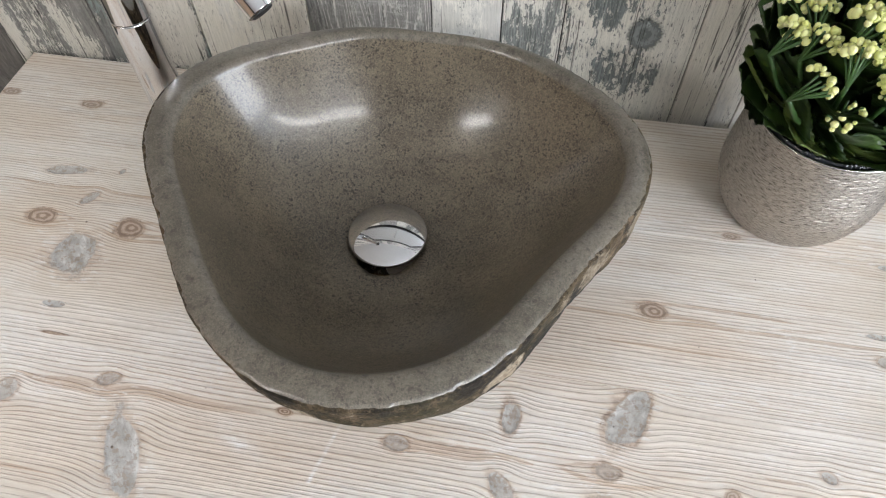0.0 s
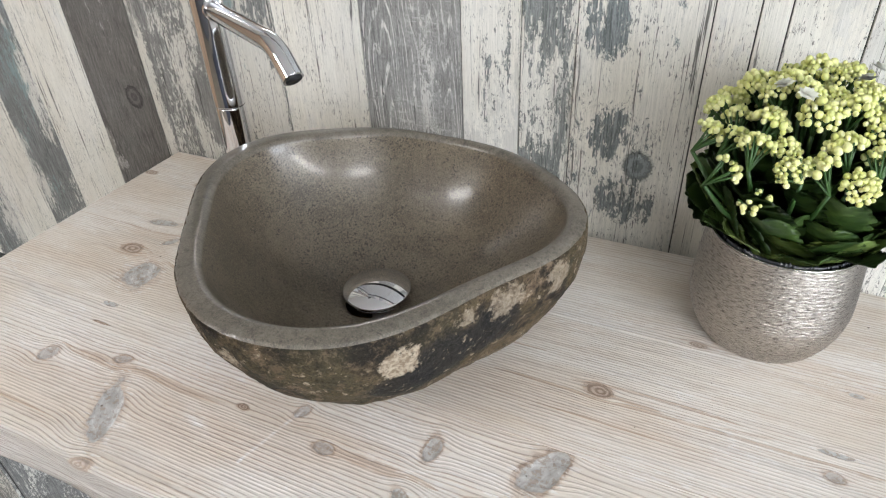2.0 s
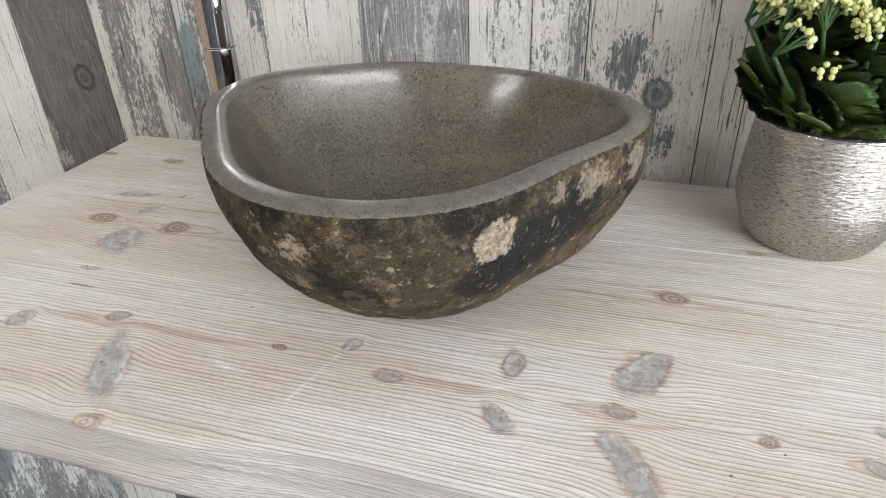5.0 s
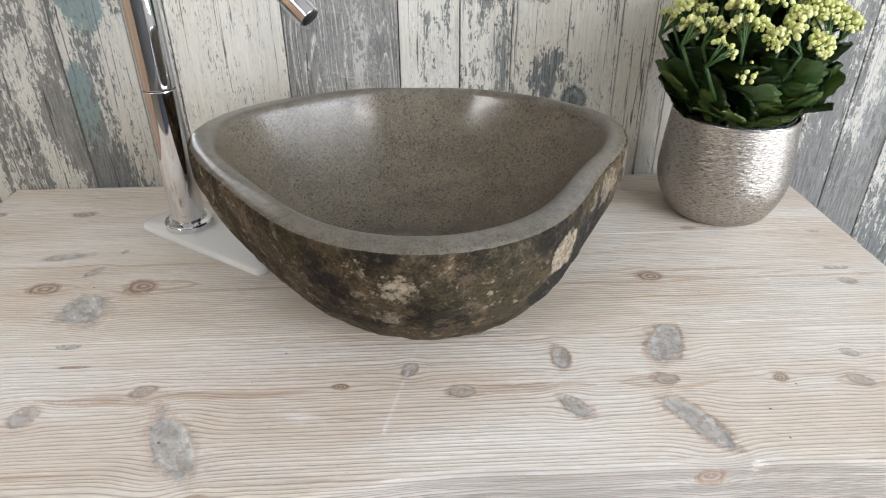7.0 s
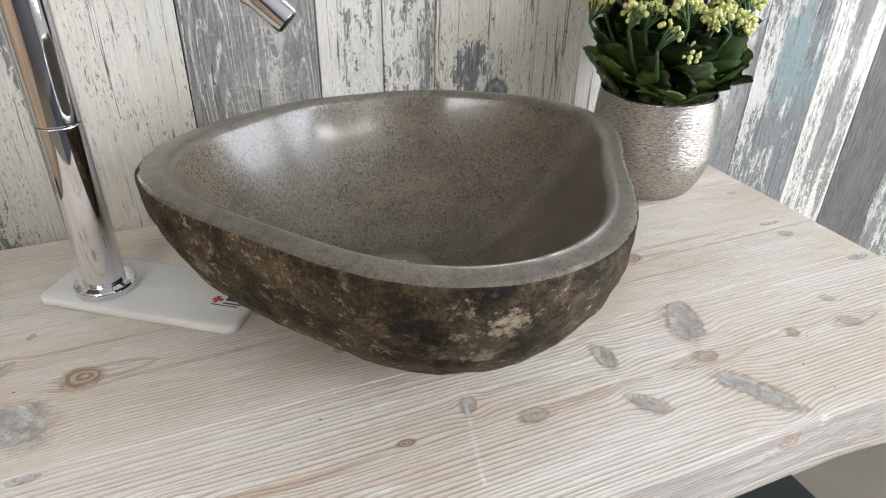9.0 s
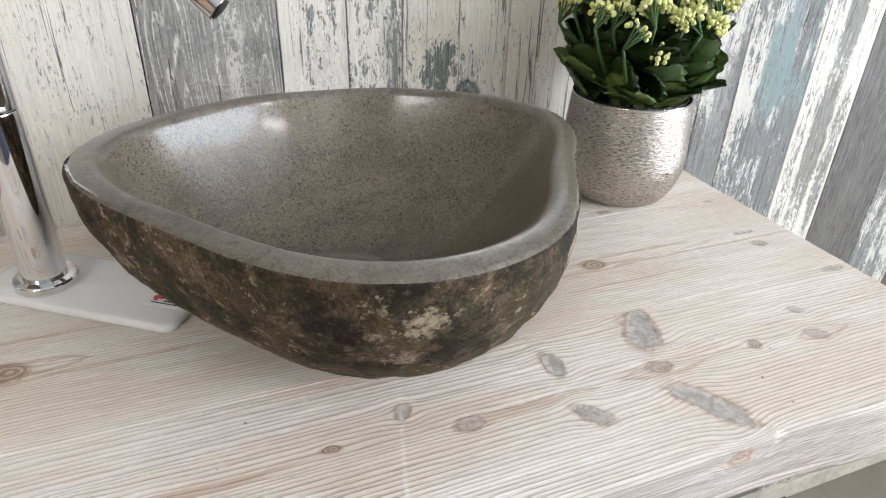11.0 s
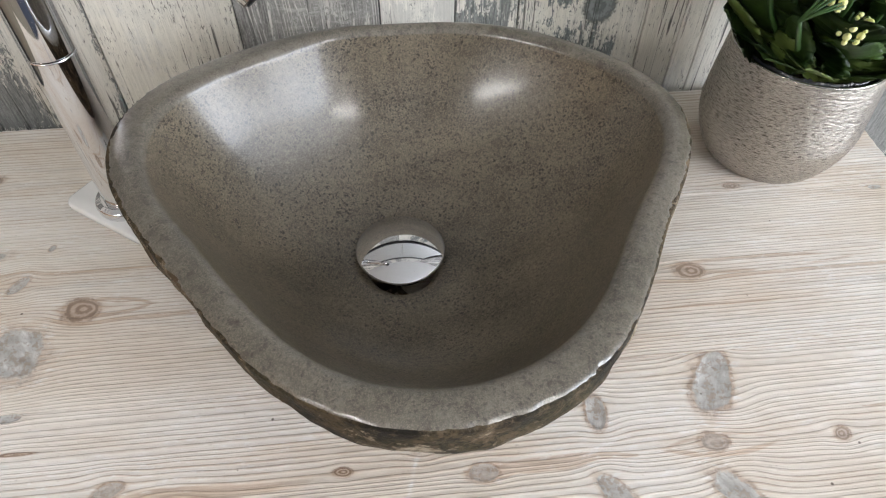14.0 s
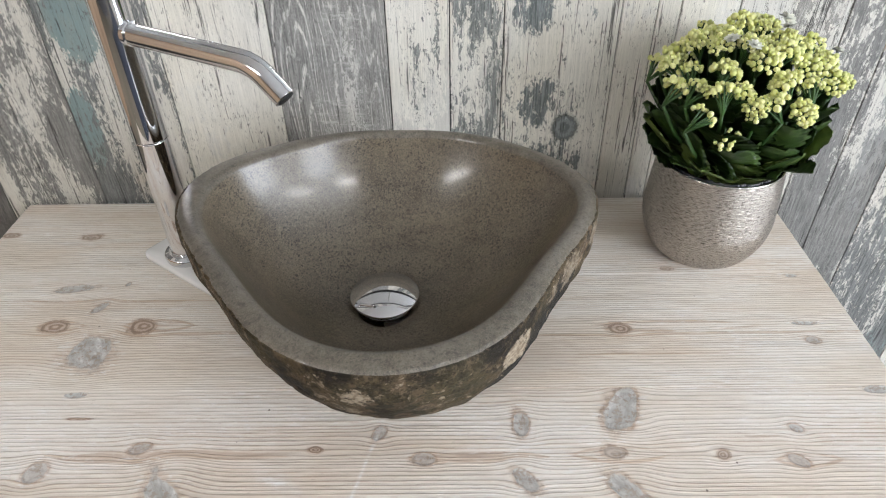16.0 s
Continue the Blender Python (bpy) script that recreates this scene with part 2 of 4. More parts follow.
    pulled = m.noise(m.add("CombineXYZ", i0=m.math("MULTIPLY", ka, 50.0), i1=m.math("MULTIPLY", kb, 130.0), i2=m.math("MULTIPLY", rag, 1.5)), 1, 5, 0.68)
    halo = m.math("MULTIPLY", m.ramp(d, 1.75, 1.0), brown)
    col = m.mix(m.math("MULTIPLY", halo, 0.42), col, (0.47, 0.345, 0.245))
    rim = m.math("MULTIPLY", m.math("MULTIPLY", m.ramp(d, 1.38, 1.12), brown), m.math("ADD", 0.45, m.math("MULTIPLY", m.ramp(pulled, 0.40, 0.58), 0.55)))
    col = m.mix(m.math("MULTIPLY", rim, 0.75), col, m.mix(m.ramp(rag, 0.38, 0.60), (0.27, 0.19, 0.135), (0.47, 0.35, 0.26)))
    swirl = m.math("SINE", m.math("MULTIPLY", d, 13.0))
    eye = m.mix(m.ramp(swirl, -0.7, 0.9), (0.270, 0.180, 0.120), (0.545, 0.430, 0.335))
    col = m.mix(m.math("MULTIPLY", m.ramp(d, 1.08, 0.96), m.math("SUBTRACT", 1.0, grey)), col, eye)
    ash = m.mix(m.ramp(pulled, 0.36, 0.60), (0.380, 0.365, 0.340), (0.540, 0.538, 0.518))
    ash = m.mix(m.math("MULTIPLY", m.ramp(pulled, 0.56, 0.68), 0.7), ash, (0.75, 0.745, 0.725))
    ash = m.mix(m.math("MULTIPLY", m.ramp(rag, 0.49, 0.42), 0.65), ash, (0.33, 0.255, 0.195))
    col = m.mix(m.math("MULTIPLY", m.ramp(d, 1.06, 0.92), m.math("MULTIPLY", grey, 0.95)), col, ash)
    smear = m.math("MULTIPLY", m.math("MULTIPLY", m.ramp(d, 2.1, 1.3), m.ramp(chalk, 0.53, 0.60)), m.math("MULTIPLY", grey, m.ramp(d, 1.0, 1.2)))
    col = m.mix(m.math("MULTIPLY", smear, 0.6), col, (0.79, 0.785, 0.77))
    col = m.mix(m.math("MULTIPLY", m.math("MULTIPLY", mark, 1.15), m.math("ADD", 0.40, m.math("MULTIPLY", m.ramp(chalk, 0.42, 0.58), 0.60)), clamp=True), col, (0.84, 0.835, 0.82))
    speck = m.cells(p, 24)
    col = m.mix(m.math("MULTIPLY", m.ramp(speck, 0.034, 0.02), 0.85), col, (0.10, 0.07, 0.05))
    pore = m.ramp(m.noise(m.vec("MULTIPLY", p, (130, 700, 700)), 1, 3, 0.6), 0.66, 0.72)
    col = m.mix(m.math("MULTIPLY", pore, 0.45), col, (0.33, 0.26, 0.21))
    height = m.math("ADD", m.math("MULTIPLY", m.math("MULTIPLY", late, 0.6), m.ramp(d, 0.9, 1.2)), m.math("ADD", m.math("MULTIPLY", fibre, 0.3), m.math("MULTIPLY", m.math("MULTIPLY", m.ramp(d, 1.3, 0.9), pulled), 1.4)))
    return m.done(col, m.mix(late, (0.58, 0.58, 0.58), (0.46, 0.46, 0.46)), normal=m.bump(height, 0.55, 0.0010), Specular_IOR_Level=0.35)


def stone_material(name, rim=False):
    m = Nodes(name)
    p = m.place()
    grain = m.noise(p, 1200, 3, 0.65)
    mottle = m.noise(p, 12, 5, 0.6)
    veil = m.noise(m.vec("MULTIPLY", p, (8, 24, 30)), 1, 5, 0.6, 0.6)
    cloud = m.noise(p, 55, 6, 0.68)
    a = (0.160, 0.132, 0.094) if not rim else (0.156, 0.136, 0.107)
    b = (0.082, 0.066, 0.044) if not rim else (0.098, 0.086, 0.065)
    col = m.mix(m.ramp(mottle, 0.32, 0.68), a, b)
    col = m.mix(m.math("MULTIPLY", m.ramp(veil, 0.50, 0.62), 0.45 if not rim else 0.2), col, tuple(c * 0.66 for c in b))
    col = m.mix(m.math("MULTIPLY", m.ramp(cloud, 0.44, 0.66), 0.35 if not rim else 0.12), col, tuple(c * 1.3 for c in a))
    col = m.mix(m.math("MULTIPLY", m.ramp(grain, 0.50, 0.60), 0.65 if not rim else 0.45), col, tuple(c * 1.75 for c in a))
    tiny = m.math("MULTIPLY", m.ramp(m.noise(p, 620, 4, 0.6), 0.53, 0.60), m.math("ADD", 0.45, m.math("MULTIPLY", m.ramp(cloud, 0.40, 0.60), 0.55)))
    col = m.mix(m.math("MULTIPLY", tiny, 0.92 if not rim else 0.45), col, (0.030, 0.024, 0.018))
    crumb = m.noise(p, 330, 5, 0.66)
    col = m.mix(m.math("MULTIPLY", m.ramp(crumb, 0.55, 0.61), 0.42 if not rim else 0.25), col, (0.036, 0.029, 0.021))
    col = m.mix(m.math("MULTIPLY", m.ramp(crumb, 0.43, 0.36), 0.30 if not rim else 0.25), col, tuple(c * 1.7 for c in a))
    warp = m.vec("ADD", p, m.vec("MULTIPLY", m.add("TexNoise", 1, Vector=p, Scale=300.0), (0.004, 0.004, 0.004)))
    gate = m.ramp(m.noise(p, 40, 4, 0.65), 0.44 if not rim else 0.54, 0.58)
    pit = m.math("MAXIMUM", m.math("MULTIPLY", m.ramp(m.cells(warp, 270), 0.32, 0.22), gate), m.ramp(m.cells(warp, 120), 0.16, 0.11))
    col = m.mix(m.math("MULTIPLY", pit, 0.8 if not rim else 0.4), col, (0.016, 0.013, 0.010))
    if rim:
        # rubbed streaks and grime along the cut face
        rub = m.noise(m.vec("MULTIPLY", p, (95, 95, 40)), 1, 7, 0.75, 0.4)
        col = m.mix(m.math("MULTIPLY", m.ramp(rub, 0.53, 0.64), 0.42), col, (0.215, 0.196, 0.165))
        col = m.mix(m.math("MULTIPLY", m.ramp(rub, 0.47, 0.37), 0.62), col, (0.055, 0.046, 0.035))
    rough = m.math("ADD", 0.26 if not rim else 0.24, m.math("MULTIPLY", cloud, 0.14))
    h = m.math("ADD", m.math("MULTIPLY", grain, 0.25), m.math("ADD", m.math("MULTIPLY", cloud, 0.20 if not rim else 0.02), m.math("MULTIPLY", pit, -0.3)))
    return m.done(col, rough, normal=m.bump(h, 0.10, 0.0007), Specular_IOR_Level=0.5, Coat_Weight=0.27 if not rim else 0.42, Coat_Roughness=0.11 if not rim else 0.15)


# x, y, z, radius, strength
PALE_SPOTS = [(0.124, -0.148, 0.968, 0.019, 1.0), (0.003, -0.192, 0.971, 0.015, 1.0), (-0.160, -0.040, 0.962, 0.013, 0.6), (0.185, -0.065, 0.983, 0.019, 0.6), (0.205, -0.01, 0.980, 0.017, 0.55), (0.036, -0.186, 0.964, 0.008, 0.9), (-0.008, -0.172, 0.940, 0.013, 0.7), (-0.024, -0.182, 0.962, 0.010, 0.6), (-0.115, -0.105, 0.985, 0.008, 0.8), (0.165, -0.10, 0.985, 0.012, 0.6), (-0.03, -0.195, 0.985, 0.006, 0.8), (-0.075, -0.14, 0.965, 0.007, 0.8)]



BLACK_CRUST = [(0.150, -0.120, 0.945, 0.040, 0.9), (0.175, -0.075, 0.955, 0.036, 0.9), (0.115, -0.135, 0.935, 0.032, 0.85), (0.045, -0.175, 0.955, 0.018, 0.7), (-0.055, -0.165, 0.970, 0.020, 0.6)]


def skin_material():
    """Weathered river-stone crust: black, brown and olive blotches, tan worn fields, pale lichen spots and flecks."""
    m = Nodes("river_stone_skin")
    p = m.place()
    big = m.noise(p, 26, 8, 0.70)
    mid = m.noise(p, 70, 7, 0.74, 0.1)
    fine = m.noise(p, 420, 5, 0.7)
    col = m.mix(m.ramp(big, 0.40, 0.58), (0.017, 0.014, 0.011), (0.088, 0.065, 0.036))
    col = m.mix(m.math("MULTIPLY", m.ramp(m.noise(p, 8, 4, 0.55), 0.46, 0.60), 0.5), col, (0.056, 0.049, 0.026))
    col = m.mix(m.math("MULTIPLY", m.ramp(mid, 0.50, 0.60), 0.75), col, (0.125, 0.092, 0.058))
    tan = m.math("MULTIPLY", m.ramp(m.noise(m.vec("ADD", p, (0.31, 0.12, 0.07)), 24, 9, 0.72), 0.55, 0.62), 0.75)
    col = m.mix(tan, col, m.mix(m.ramp(mid, 0.38, 0.60), (0.105, 0.072, 0.044), (0.215, 0.160, 0.105)))
    col = m.mix(m.math("MULTIPLY", m.ramp(fine, 0.50, 0.38), 0.6), col, (0.009, 0.008, 0.007))
    col = m.mix(m.math("MULTIPLY", m.ramp(fine, 0.57, 0.68), 0.40), col, (0.155, 0.125, 0.088))
    drift = m.vec("MULTIPLY", m.vec("SUBTRACT", m.add("TexNoise", 1, Vector=p, Scale=85.0, Detail=8.0, Roughness=0.75), (0.5, 0.5, 0.5)), (0.052, 0.052, 0.052))
    q = m.vec("ADD", p, drift)
    for x, y, z, r, k in BLACK_CRUST:
        d = m.vec("LENGTH", m.vec("SUBTRACT", q, (x, y, z)), out=1)
        col = m.mix(m.math("MULTIPLY", m.ramp(d, r * 1.1, r * 0.65), k), col, m.mix(m.ramp(fine, 0.45, 0.65), (0.010, 0.010, 0.010), (0.034, 0.032, 0.030)))
    spots = 0.0
    for x, y, z, r, k in PALE_SPOTS:
        d = m.vec("LENGTH", m.vec("SUBTRACT", q, (x, y, z)), out=1)
        spots = m.math("MAXIMUM", spots, m.math("MULTIPLY", m.ramp(d, r * 1.0, r * 0.78), k))
    flank = m.math("MULTIPLY", m.ramp(m.vec("LENGTH", m.vec("SUBTRACT", q, (-0.13, -0.08, 0.93)), out=1), 0.15, 0.07), 0.022)
    flecks = m.math("MULTIPLY", m.ramp(m.math("ADD", m.noise(p, 130, 7, 0.72), flank), 0.582, 0.604), m.ramp(m.math("ADD", m.noise(p, 26, 4, 0.6), flank), 0.44, 0.56))
    pale = m.math("MAXIMUM", spots, m.math("MULTIPLY", flecks, 0.85))
    col = m.mix(pale, col, m.mix(m.ramp(m.noise(p, 210, 6, 0.72), 0.36, 0.62), (0.18, 0.135, 0.09), (0.41, 0.345, 0.255)))
    h = m.math("ADD", m.math("MULTIPLY", mid, 1.0), m.math("ADD", m.math("MULTIPLY", fine, 0.5), m.math("MULTIPLY", pale, 0.6)))
    return m.done(col, m.math("ADD", 0.55, m.math("MULTIPLY", mid, 0.3)), normal=m.bump(h, 0.75, 0.0018), Specular_IOR_Level=0.14)


def plain(name, color, rough=0.5, metal=0.0, grain=40.0, amount=0.12, relief=0.1, **more):
    m = Nodes(name)
    p = m.place()
    n = m.noise(p, grain, 5, 0.6)
    n2 = m.noise(p, grain * 0.13, 3, 0.6)
    lo, hi = tuple(c * (1 - amount) for c in color), tuple(min(1, c * (1 + amount)) for c in color)
    col = m.mix(m.ramp(m.math("MULTIPLY", m.math("ADD", n, n2), 0.5), 0.35, 0.65), lo, hi)
    return m.done(col, rough, metal, m.bump(n, relief, 0.001), **more)


M_BOARDS = {kind: board_material(f"board_{kind}", 40 + n, *spec) for n, (kind, spec) in enumerate(BOARD_KINDS.items())}
M_WOOD = wood_material()
M_STONE, M_RIM, M_SKIN = stone_material("polished_stone"), stone_material("honed_stone_rim", True), skin_material()
M_CHROME = Nodes("chrome").done((0.78, 0.78, 0.79), 0.045, 1.0)
M_DARK = plain("black_rubber", (0.012, 0.012, 0.012), 0.6)
M_CERAMIC = plain("white_glazed_ceramic", (0.78, 0.78, 0.77), 0.12, 0, 20, 0.02, 0.0, Specular_IOR_Level=0.6)
M_CONCRETE = plain("concrete_floor", (0.155, 0.138, 0.108), 0.55, 0, 9, 0.14, 0.2)
M_PLASTER = plain("rough_plaster", (0.40, 0.365, 0.295), 0.8, 0, 60, 0.2, 0.6)
M_WALLS = plain("painted_wall", (0.66, 0.65, 0.63), 0.7, 0, 30, 0.03, 0.1)
M_LEFTWALL = plain("brown_wall", (0.38, 0.265, 0.175), 0.6, 0, 12, 0.2, 0.2)
M_NAVY_SHEET = plain("navy_sheet", (0.018, 0.023, 0.038), 0.9, 0, 200, 0.3, 0.5)
M_FRONTWALL = plain("dark_grey_wall", (0.085, 0.085, 0.09), 0.6, 0, 12, 0.1, 0.1)
M_CEIL = plain("white_ceiling", (0.88, 0.88, 0.87), 0.8, 0, 30, 0.03, 0.1)
M_MAT = plain("black_mat", (0.006, 0.010, 0.011), 0.55, 0, 120, 0.3, 0.3)
M_FRAME = plain("black_frame", (0.015, 0.015, 0.015), 0.4)
M_MIRROR = Nodes("mirror_glass").done((0.88, 0.89, 0.89), 0.01, 1.0)
M_LIP = plain("polished_silver_glaze", (0.55, 0.53, 0.50), 0.25, 1.0, 90, 0.15, 0.15)
M_FILM = plain("dark_plastic_film", (0.02, 0.022, 0.026), 0.12, 0, 150, 0.3, 0.3)
M_PAD = plain("grey_rubber", (0.20, 0.19, 0.175), 0.35)
M_SOIL = plain("dark_soil", (0.018, 0.014, 0.011), 0.9, 0, 200, 0.5, 1.0)
M_GLOW_DIM = Nodes("lit_panel_diffuser").done((0.9, 0.9, 0.9), 0.5, Emission_Color=(1.0, 0.95, 0.87), Emission_Strength=0.95 * PANEL_GLOW)
M_GLOW = Nodes("lit_diffuser").done((0.9, 0.9, 0.9), 0.5, Emission_Color=(1.0, 0.95, 0.87), Emission_Strength=PANEL_GLOW)


def silver_material():
    m = Nodes("combed_silver_glaze")
    a = m.add("Attribute", 1, props=(("attribute_name", "wrap"),))
    lines = m.noise(m.vec("MULTIPLY", a, (20, 1050, 1)), 1, 5, 0.7, 0.3)
    fine = m.noise(m.vec("MULTIPLY", a, (120, 1700, 1)), 1, 4, 0.7)
    glint = m.noise(m.vec("MULTIPLY", a, (300, 900, 1)), 1, 3, 0.7)
    # groove shade and sparkle are put into the colour: dark lines, bright specks
    col = m.mix(m.ramp(lines, 0.36, 0.60), (0.24, 0.215, 0.185), (0.60, 0.555, 0.50))
    col = m.mix(m.ramp(lines, 0.43, 0.38), col, (0.07, 0.062, 0.055))
    col = m.mix(m.math("MULTIPLY", m.ramp(fine, 0.43, 0.36), 0.75), col, (0.11, 0.10, 0.09))
    col = m.mix(m.math("MULTIPLY", m.ramp(glint, 0.58, 0.66), 0.8), col, (0.93, 0.91, 0.87))
    h = m.math("ADD", m.math("MULTIPLY", lines, 0.5), m.math("ADD", m.math("MULTIPLY", fine, 0.3), m.math("MULTIPLY", glint, 0.3)))
    return m.done(col, m.math("ADD", 0.20, m.math("MULTIPLY", glint, 0.24)), 1.0, m.bump(h, 0.50, 0.0014))


def leaf_material():
    m = Nodes("succulent_leaf")
    r = m.add("ObjectInfo", 5)
    p = m.place((1, 1, 1), shift=random_shift(m))
    n = m.noise(p, 60, 4, 0.6)
    col = m.mix(m.ramp(n, 0.3, 0.7), (0.018, 0.042, 0.009), (0.050, 0.090, 0.018))
    col = m.mix(m.math("MULTIPLY", m.ramp(r, 0.7, 1.0), 0.6), col, (0.095, 0.165, 0.040))
    return m.done(col, 0.42, normal=m.bump(n, 0.25, 0.001), Specular_IOR_Level=0.35)


def bud_material():
    m = Nodes("yellow_green_bud")
    i = m.add("NewGeometry", 8)
    col = m.mix(i, (0.57, 0.60, 0.20), (0.84, 0.83, 0.42))
    return m.done(col, 0.42, Subsurface_Weight=0.15, Subsurface_Radius=(0.004, 0.004, 0.001))


M_SILVER, M_LEAF, M_BUD = silver_material(), leaf_material(), bud_material()
M_YOUNG = plain("young_leaf", (0.155, 0.220, 0.055), 0.4, 0, 70, 0.3, 0.3)
M_PETAL = plain("white_petal", (0.78, 0.78, 0.66), 0.5, 0, 80, 0.06)
M_STEM = plain("green_stem", (0.035, 0.085, 0.018), 0.45, 0, 80, 0.2)
M_RED, M_INK = plain("red_print", (0.45, 0.04, 0.03), 0.4), plain("dark_print", (0.04, 0.05, 0.06), 0.4)

# ---- mesh helpers ----


def mesh_of(name, bm, mats, smooth=True):
    me = bpy.data.meshes.new(name)
    bm.normal_update()
    bm.to_mesh(me)
    bm.free()
    for mat in mats if isinstance(mats, (list, tuple)) else [mats]:
        me.materials.append(mat)
    if smooth:
        me.polygons.foreach_set("use_smooth", [True] * len(me.polygons))
    return me


def part(name, bm, material, parent=None, label="", smooth=True):
    ob = new(name, mesh_of(name, bm, material, smooth))
    if parent is not None:
        ob.parent = parent
    return tagged(ob, label)


def thing(name, label, category, at=(0, 0, 0), turn=0.0, group="", kind=""):
    ob = new(name)
    ob.empty_display_size = 0.05
    ob.matrix_world = pose(*at, 0, 0, turn)
    return tagged(ob, label, category, group, kind)


def box(size, at=(0, 0, 0), bevel=0.0, segs=2, bm=None):
    bm = bm or bmesh.new()
    made = bmesh.ops.create_cube(bm, size=1.0)["verts"]
    bmesh.ops.scale(bm, vec=size, verts=made)
    bmesh.ops.translate(bm, vec=at, verts=made)
    if bevel:
        edges = list({e for v in made for e in v.link_edges})
        bmesh.ops.bevel(bm, geom=edges, offset=bevel, segments=segs, affect="EDGES", profile=0.5)
    return bm


def lathe(profile, segs=64, bm=None):
    """Turns (radius, height) pairs about the z axis; radius 0 closes an end."""
    bm = bm or bmesh.new()
    rings = []
    full = [profile[0]]
    for p0, p1 in zip(profile, profile[1:]):
        d = math.hypot(p1[0] - p0[0], p1[1] - p0[1])
        if d > 0.004:
            full += [tuple(p0[k] + (p1[k] - p0[k]) * f for k in (0, 1)) for f in (0.0005 / d, 1 - 0.0005 / d)]
        full.append(p1)
    for r, z in full:
        if r <= 1e-6:
            rings.append([bm.verts.new((0, 0, z))])
        else:
            rings.append([bm.verts.new((r * math.cos(2 * math.pi * i / segs), r * math.sin(2 * math.pi * i / segs), z)) for i in range(segs)])
    for a, b in zip(rings, rings[1:]):
        for i in range(segs):
            j = (i + 1) % segs
            if len(a) == 1:
                bm.faces.new((a[0], b[j], b[i])[::-1])
            elif len(b) == 1:
                bm.faces.new((a[i], a[j], b[0]))
            else:
                bm.faces.new((a[i], a[j], b[j], b[i]))
    bmesh.ops.recalc_face_normals(bm, faces=bm.faces)
    return bm


def tube(points, radii, segs=24, bm=None, caps=True):
    """A round tube along points."""
    bm = bm or bmesh.new()
    pts = [Vector(q) for q in points]
    if caps and not isinstance(radii, (list, tuple)):
        pts = [pts[0], pts[0] + (pts[1] - pts[0]).normalized() * 0.0004, *pts[1:-1], pts[-1] + (pts[-2] - pts[-1]).normalized() * 0.0004, pts[-1]]
    rings, side = [], None
    for i, q in enumerate(pts):
        along = (pts[min(i + 1, len(pts) - 1)] - pts[max(i - 1, 0)]).normalized()
        side = (side if side is not None else Vector((0, 0, 1)) if abs(along.z) < 0.9 else Vector((1, 0, 0)))
        side = (side - along * side.dot(along)).normalized()
        up = along.cross(side)
        r = radii[i] if isinstance(radii, (list, tuple)) else radii
        rings.append([bm.verts.new(q + r * (side * math.cos(2 * math.pi * k / segs) + up * math.sin(2 * math.pi * k / segs))) for k in range(segs)])
    for a, b in zip(rings, rings[1:]):
        for k in range(segs):
            bm.faces.new((a[k], a[(k + 1) % segs], b[(k + 1) % segs], b[k]))
    if caps:
        bm.faces.new(rings[0][::-1]), bm.faces.new(rings[-1])
    return bm


def wall_slab(name, size, at, mat, label):
    return tagged(part(name, box(size, at), mat, smooth=False), label, "wall", kind="structure")


def soft_noise(x, y, cells, seed, octaves=1):
    """Smooth value noise on arrays; cells: knots per metre along x and y."""
    total, weight = 0.0, 1.0
    for o in range(octaves):
        table = np.random.RandomState(seed + o).rand(256, 256)
        u, v = x * cells[0] * 2**o + 91.3, y * cells[1] * 2**o + 47.7
        i, j = np.floor(u).astype(int), np.floor(v).astype(int)
        a, b = u - i, v - j
        a, b = a * a * (3 - 2 * a), b * b * (3 - 2 * b)
        w = lambda p, q: table[(i + p) % 256, (j + q) % 256]
        total = total + weight * ((w(0, 0) * (1 - a) + w(1, 0) * a) * (1 - b) + (w(0, 1) * (1 - a) + w(1, 1) * a) * b - 0.5)
        weight *= 0.5
    return total


def grid_mesh(name, pts, closed_u=False, flip=False):
    """A mesh from an array of rows x columns x 3."""
    rows, cols = pts.shape[:2]
    idx = np.arange(rows * cols).reshape(rows, cols)
    nxt = np.roll(idx, -1, 1) if closed_u else idx[:, 1:]
    cur = idx if closed_u else idx[:, :-1]
    quads = np.stack([cur[:-1], nxt[:-1], nxt[1:], cur[1:]], -1).reshape(-1, 4)
    if flip:
        quads = quads[:, ::-1]
    me = bpy.data.meshes.new(name)
    me.vertices.add(rows * cols)
    me.vertices.foreach_set("co", pts.reshape(-1).astype(np.float32))
    me.loops.add(quads.size)
    me.loops.foreach_set("vertex_index", quads.reshape(-1).astype(np.int32))
    me.polygons.add(len(quads))
    me.polygons.foreach_set("loop_start", np.arange(0, quads.size, 4, dtype=np.int32))
    me.polygons.foreach_set("use_smooth", np.ones(len(quads), dtype=bool))
    me.update(calc_edges=True)
    return me


# ---- the room ----
W, D = RIGHT_X - LEFT_X, WALL_Y - FRONT_Y
MX, MY, MZ = (LEFT_X + RIGHT_X) / 2, (WALL_Y + FRONT_Y) / 2, (CEIL_Z + FLOOR_Z) / 2
tagged(part("floor", box((W + 0.4, D + 0.4, 0.1), (MX, MY, FLOOR_Z - 0.05)), M_CONCRETE, smooth=False), "worn beige-grey concrete floor below the counter", "floor", kind="structure")
tagged(part("ceiling", box((W + 0.4, D + 0.4, 0.1), (MX, MY, CEIL_Z + 0.05)), M_CEIL, smooth=False), "plain white ceiling", "ceiling", kind="structure")
HZ = CEIL_Z - FLOOR_Z
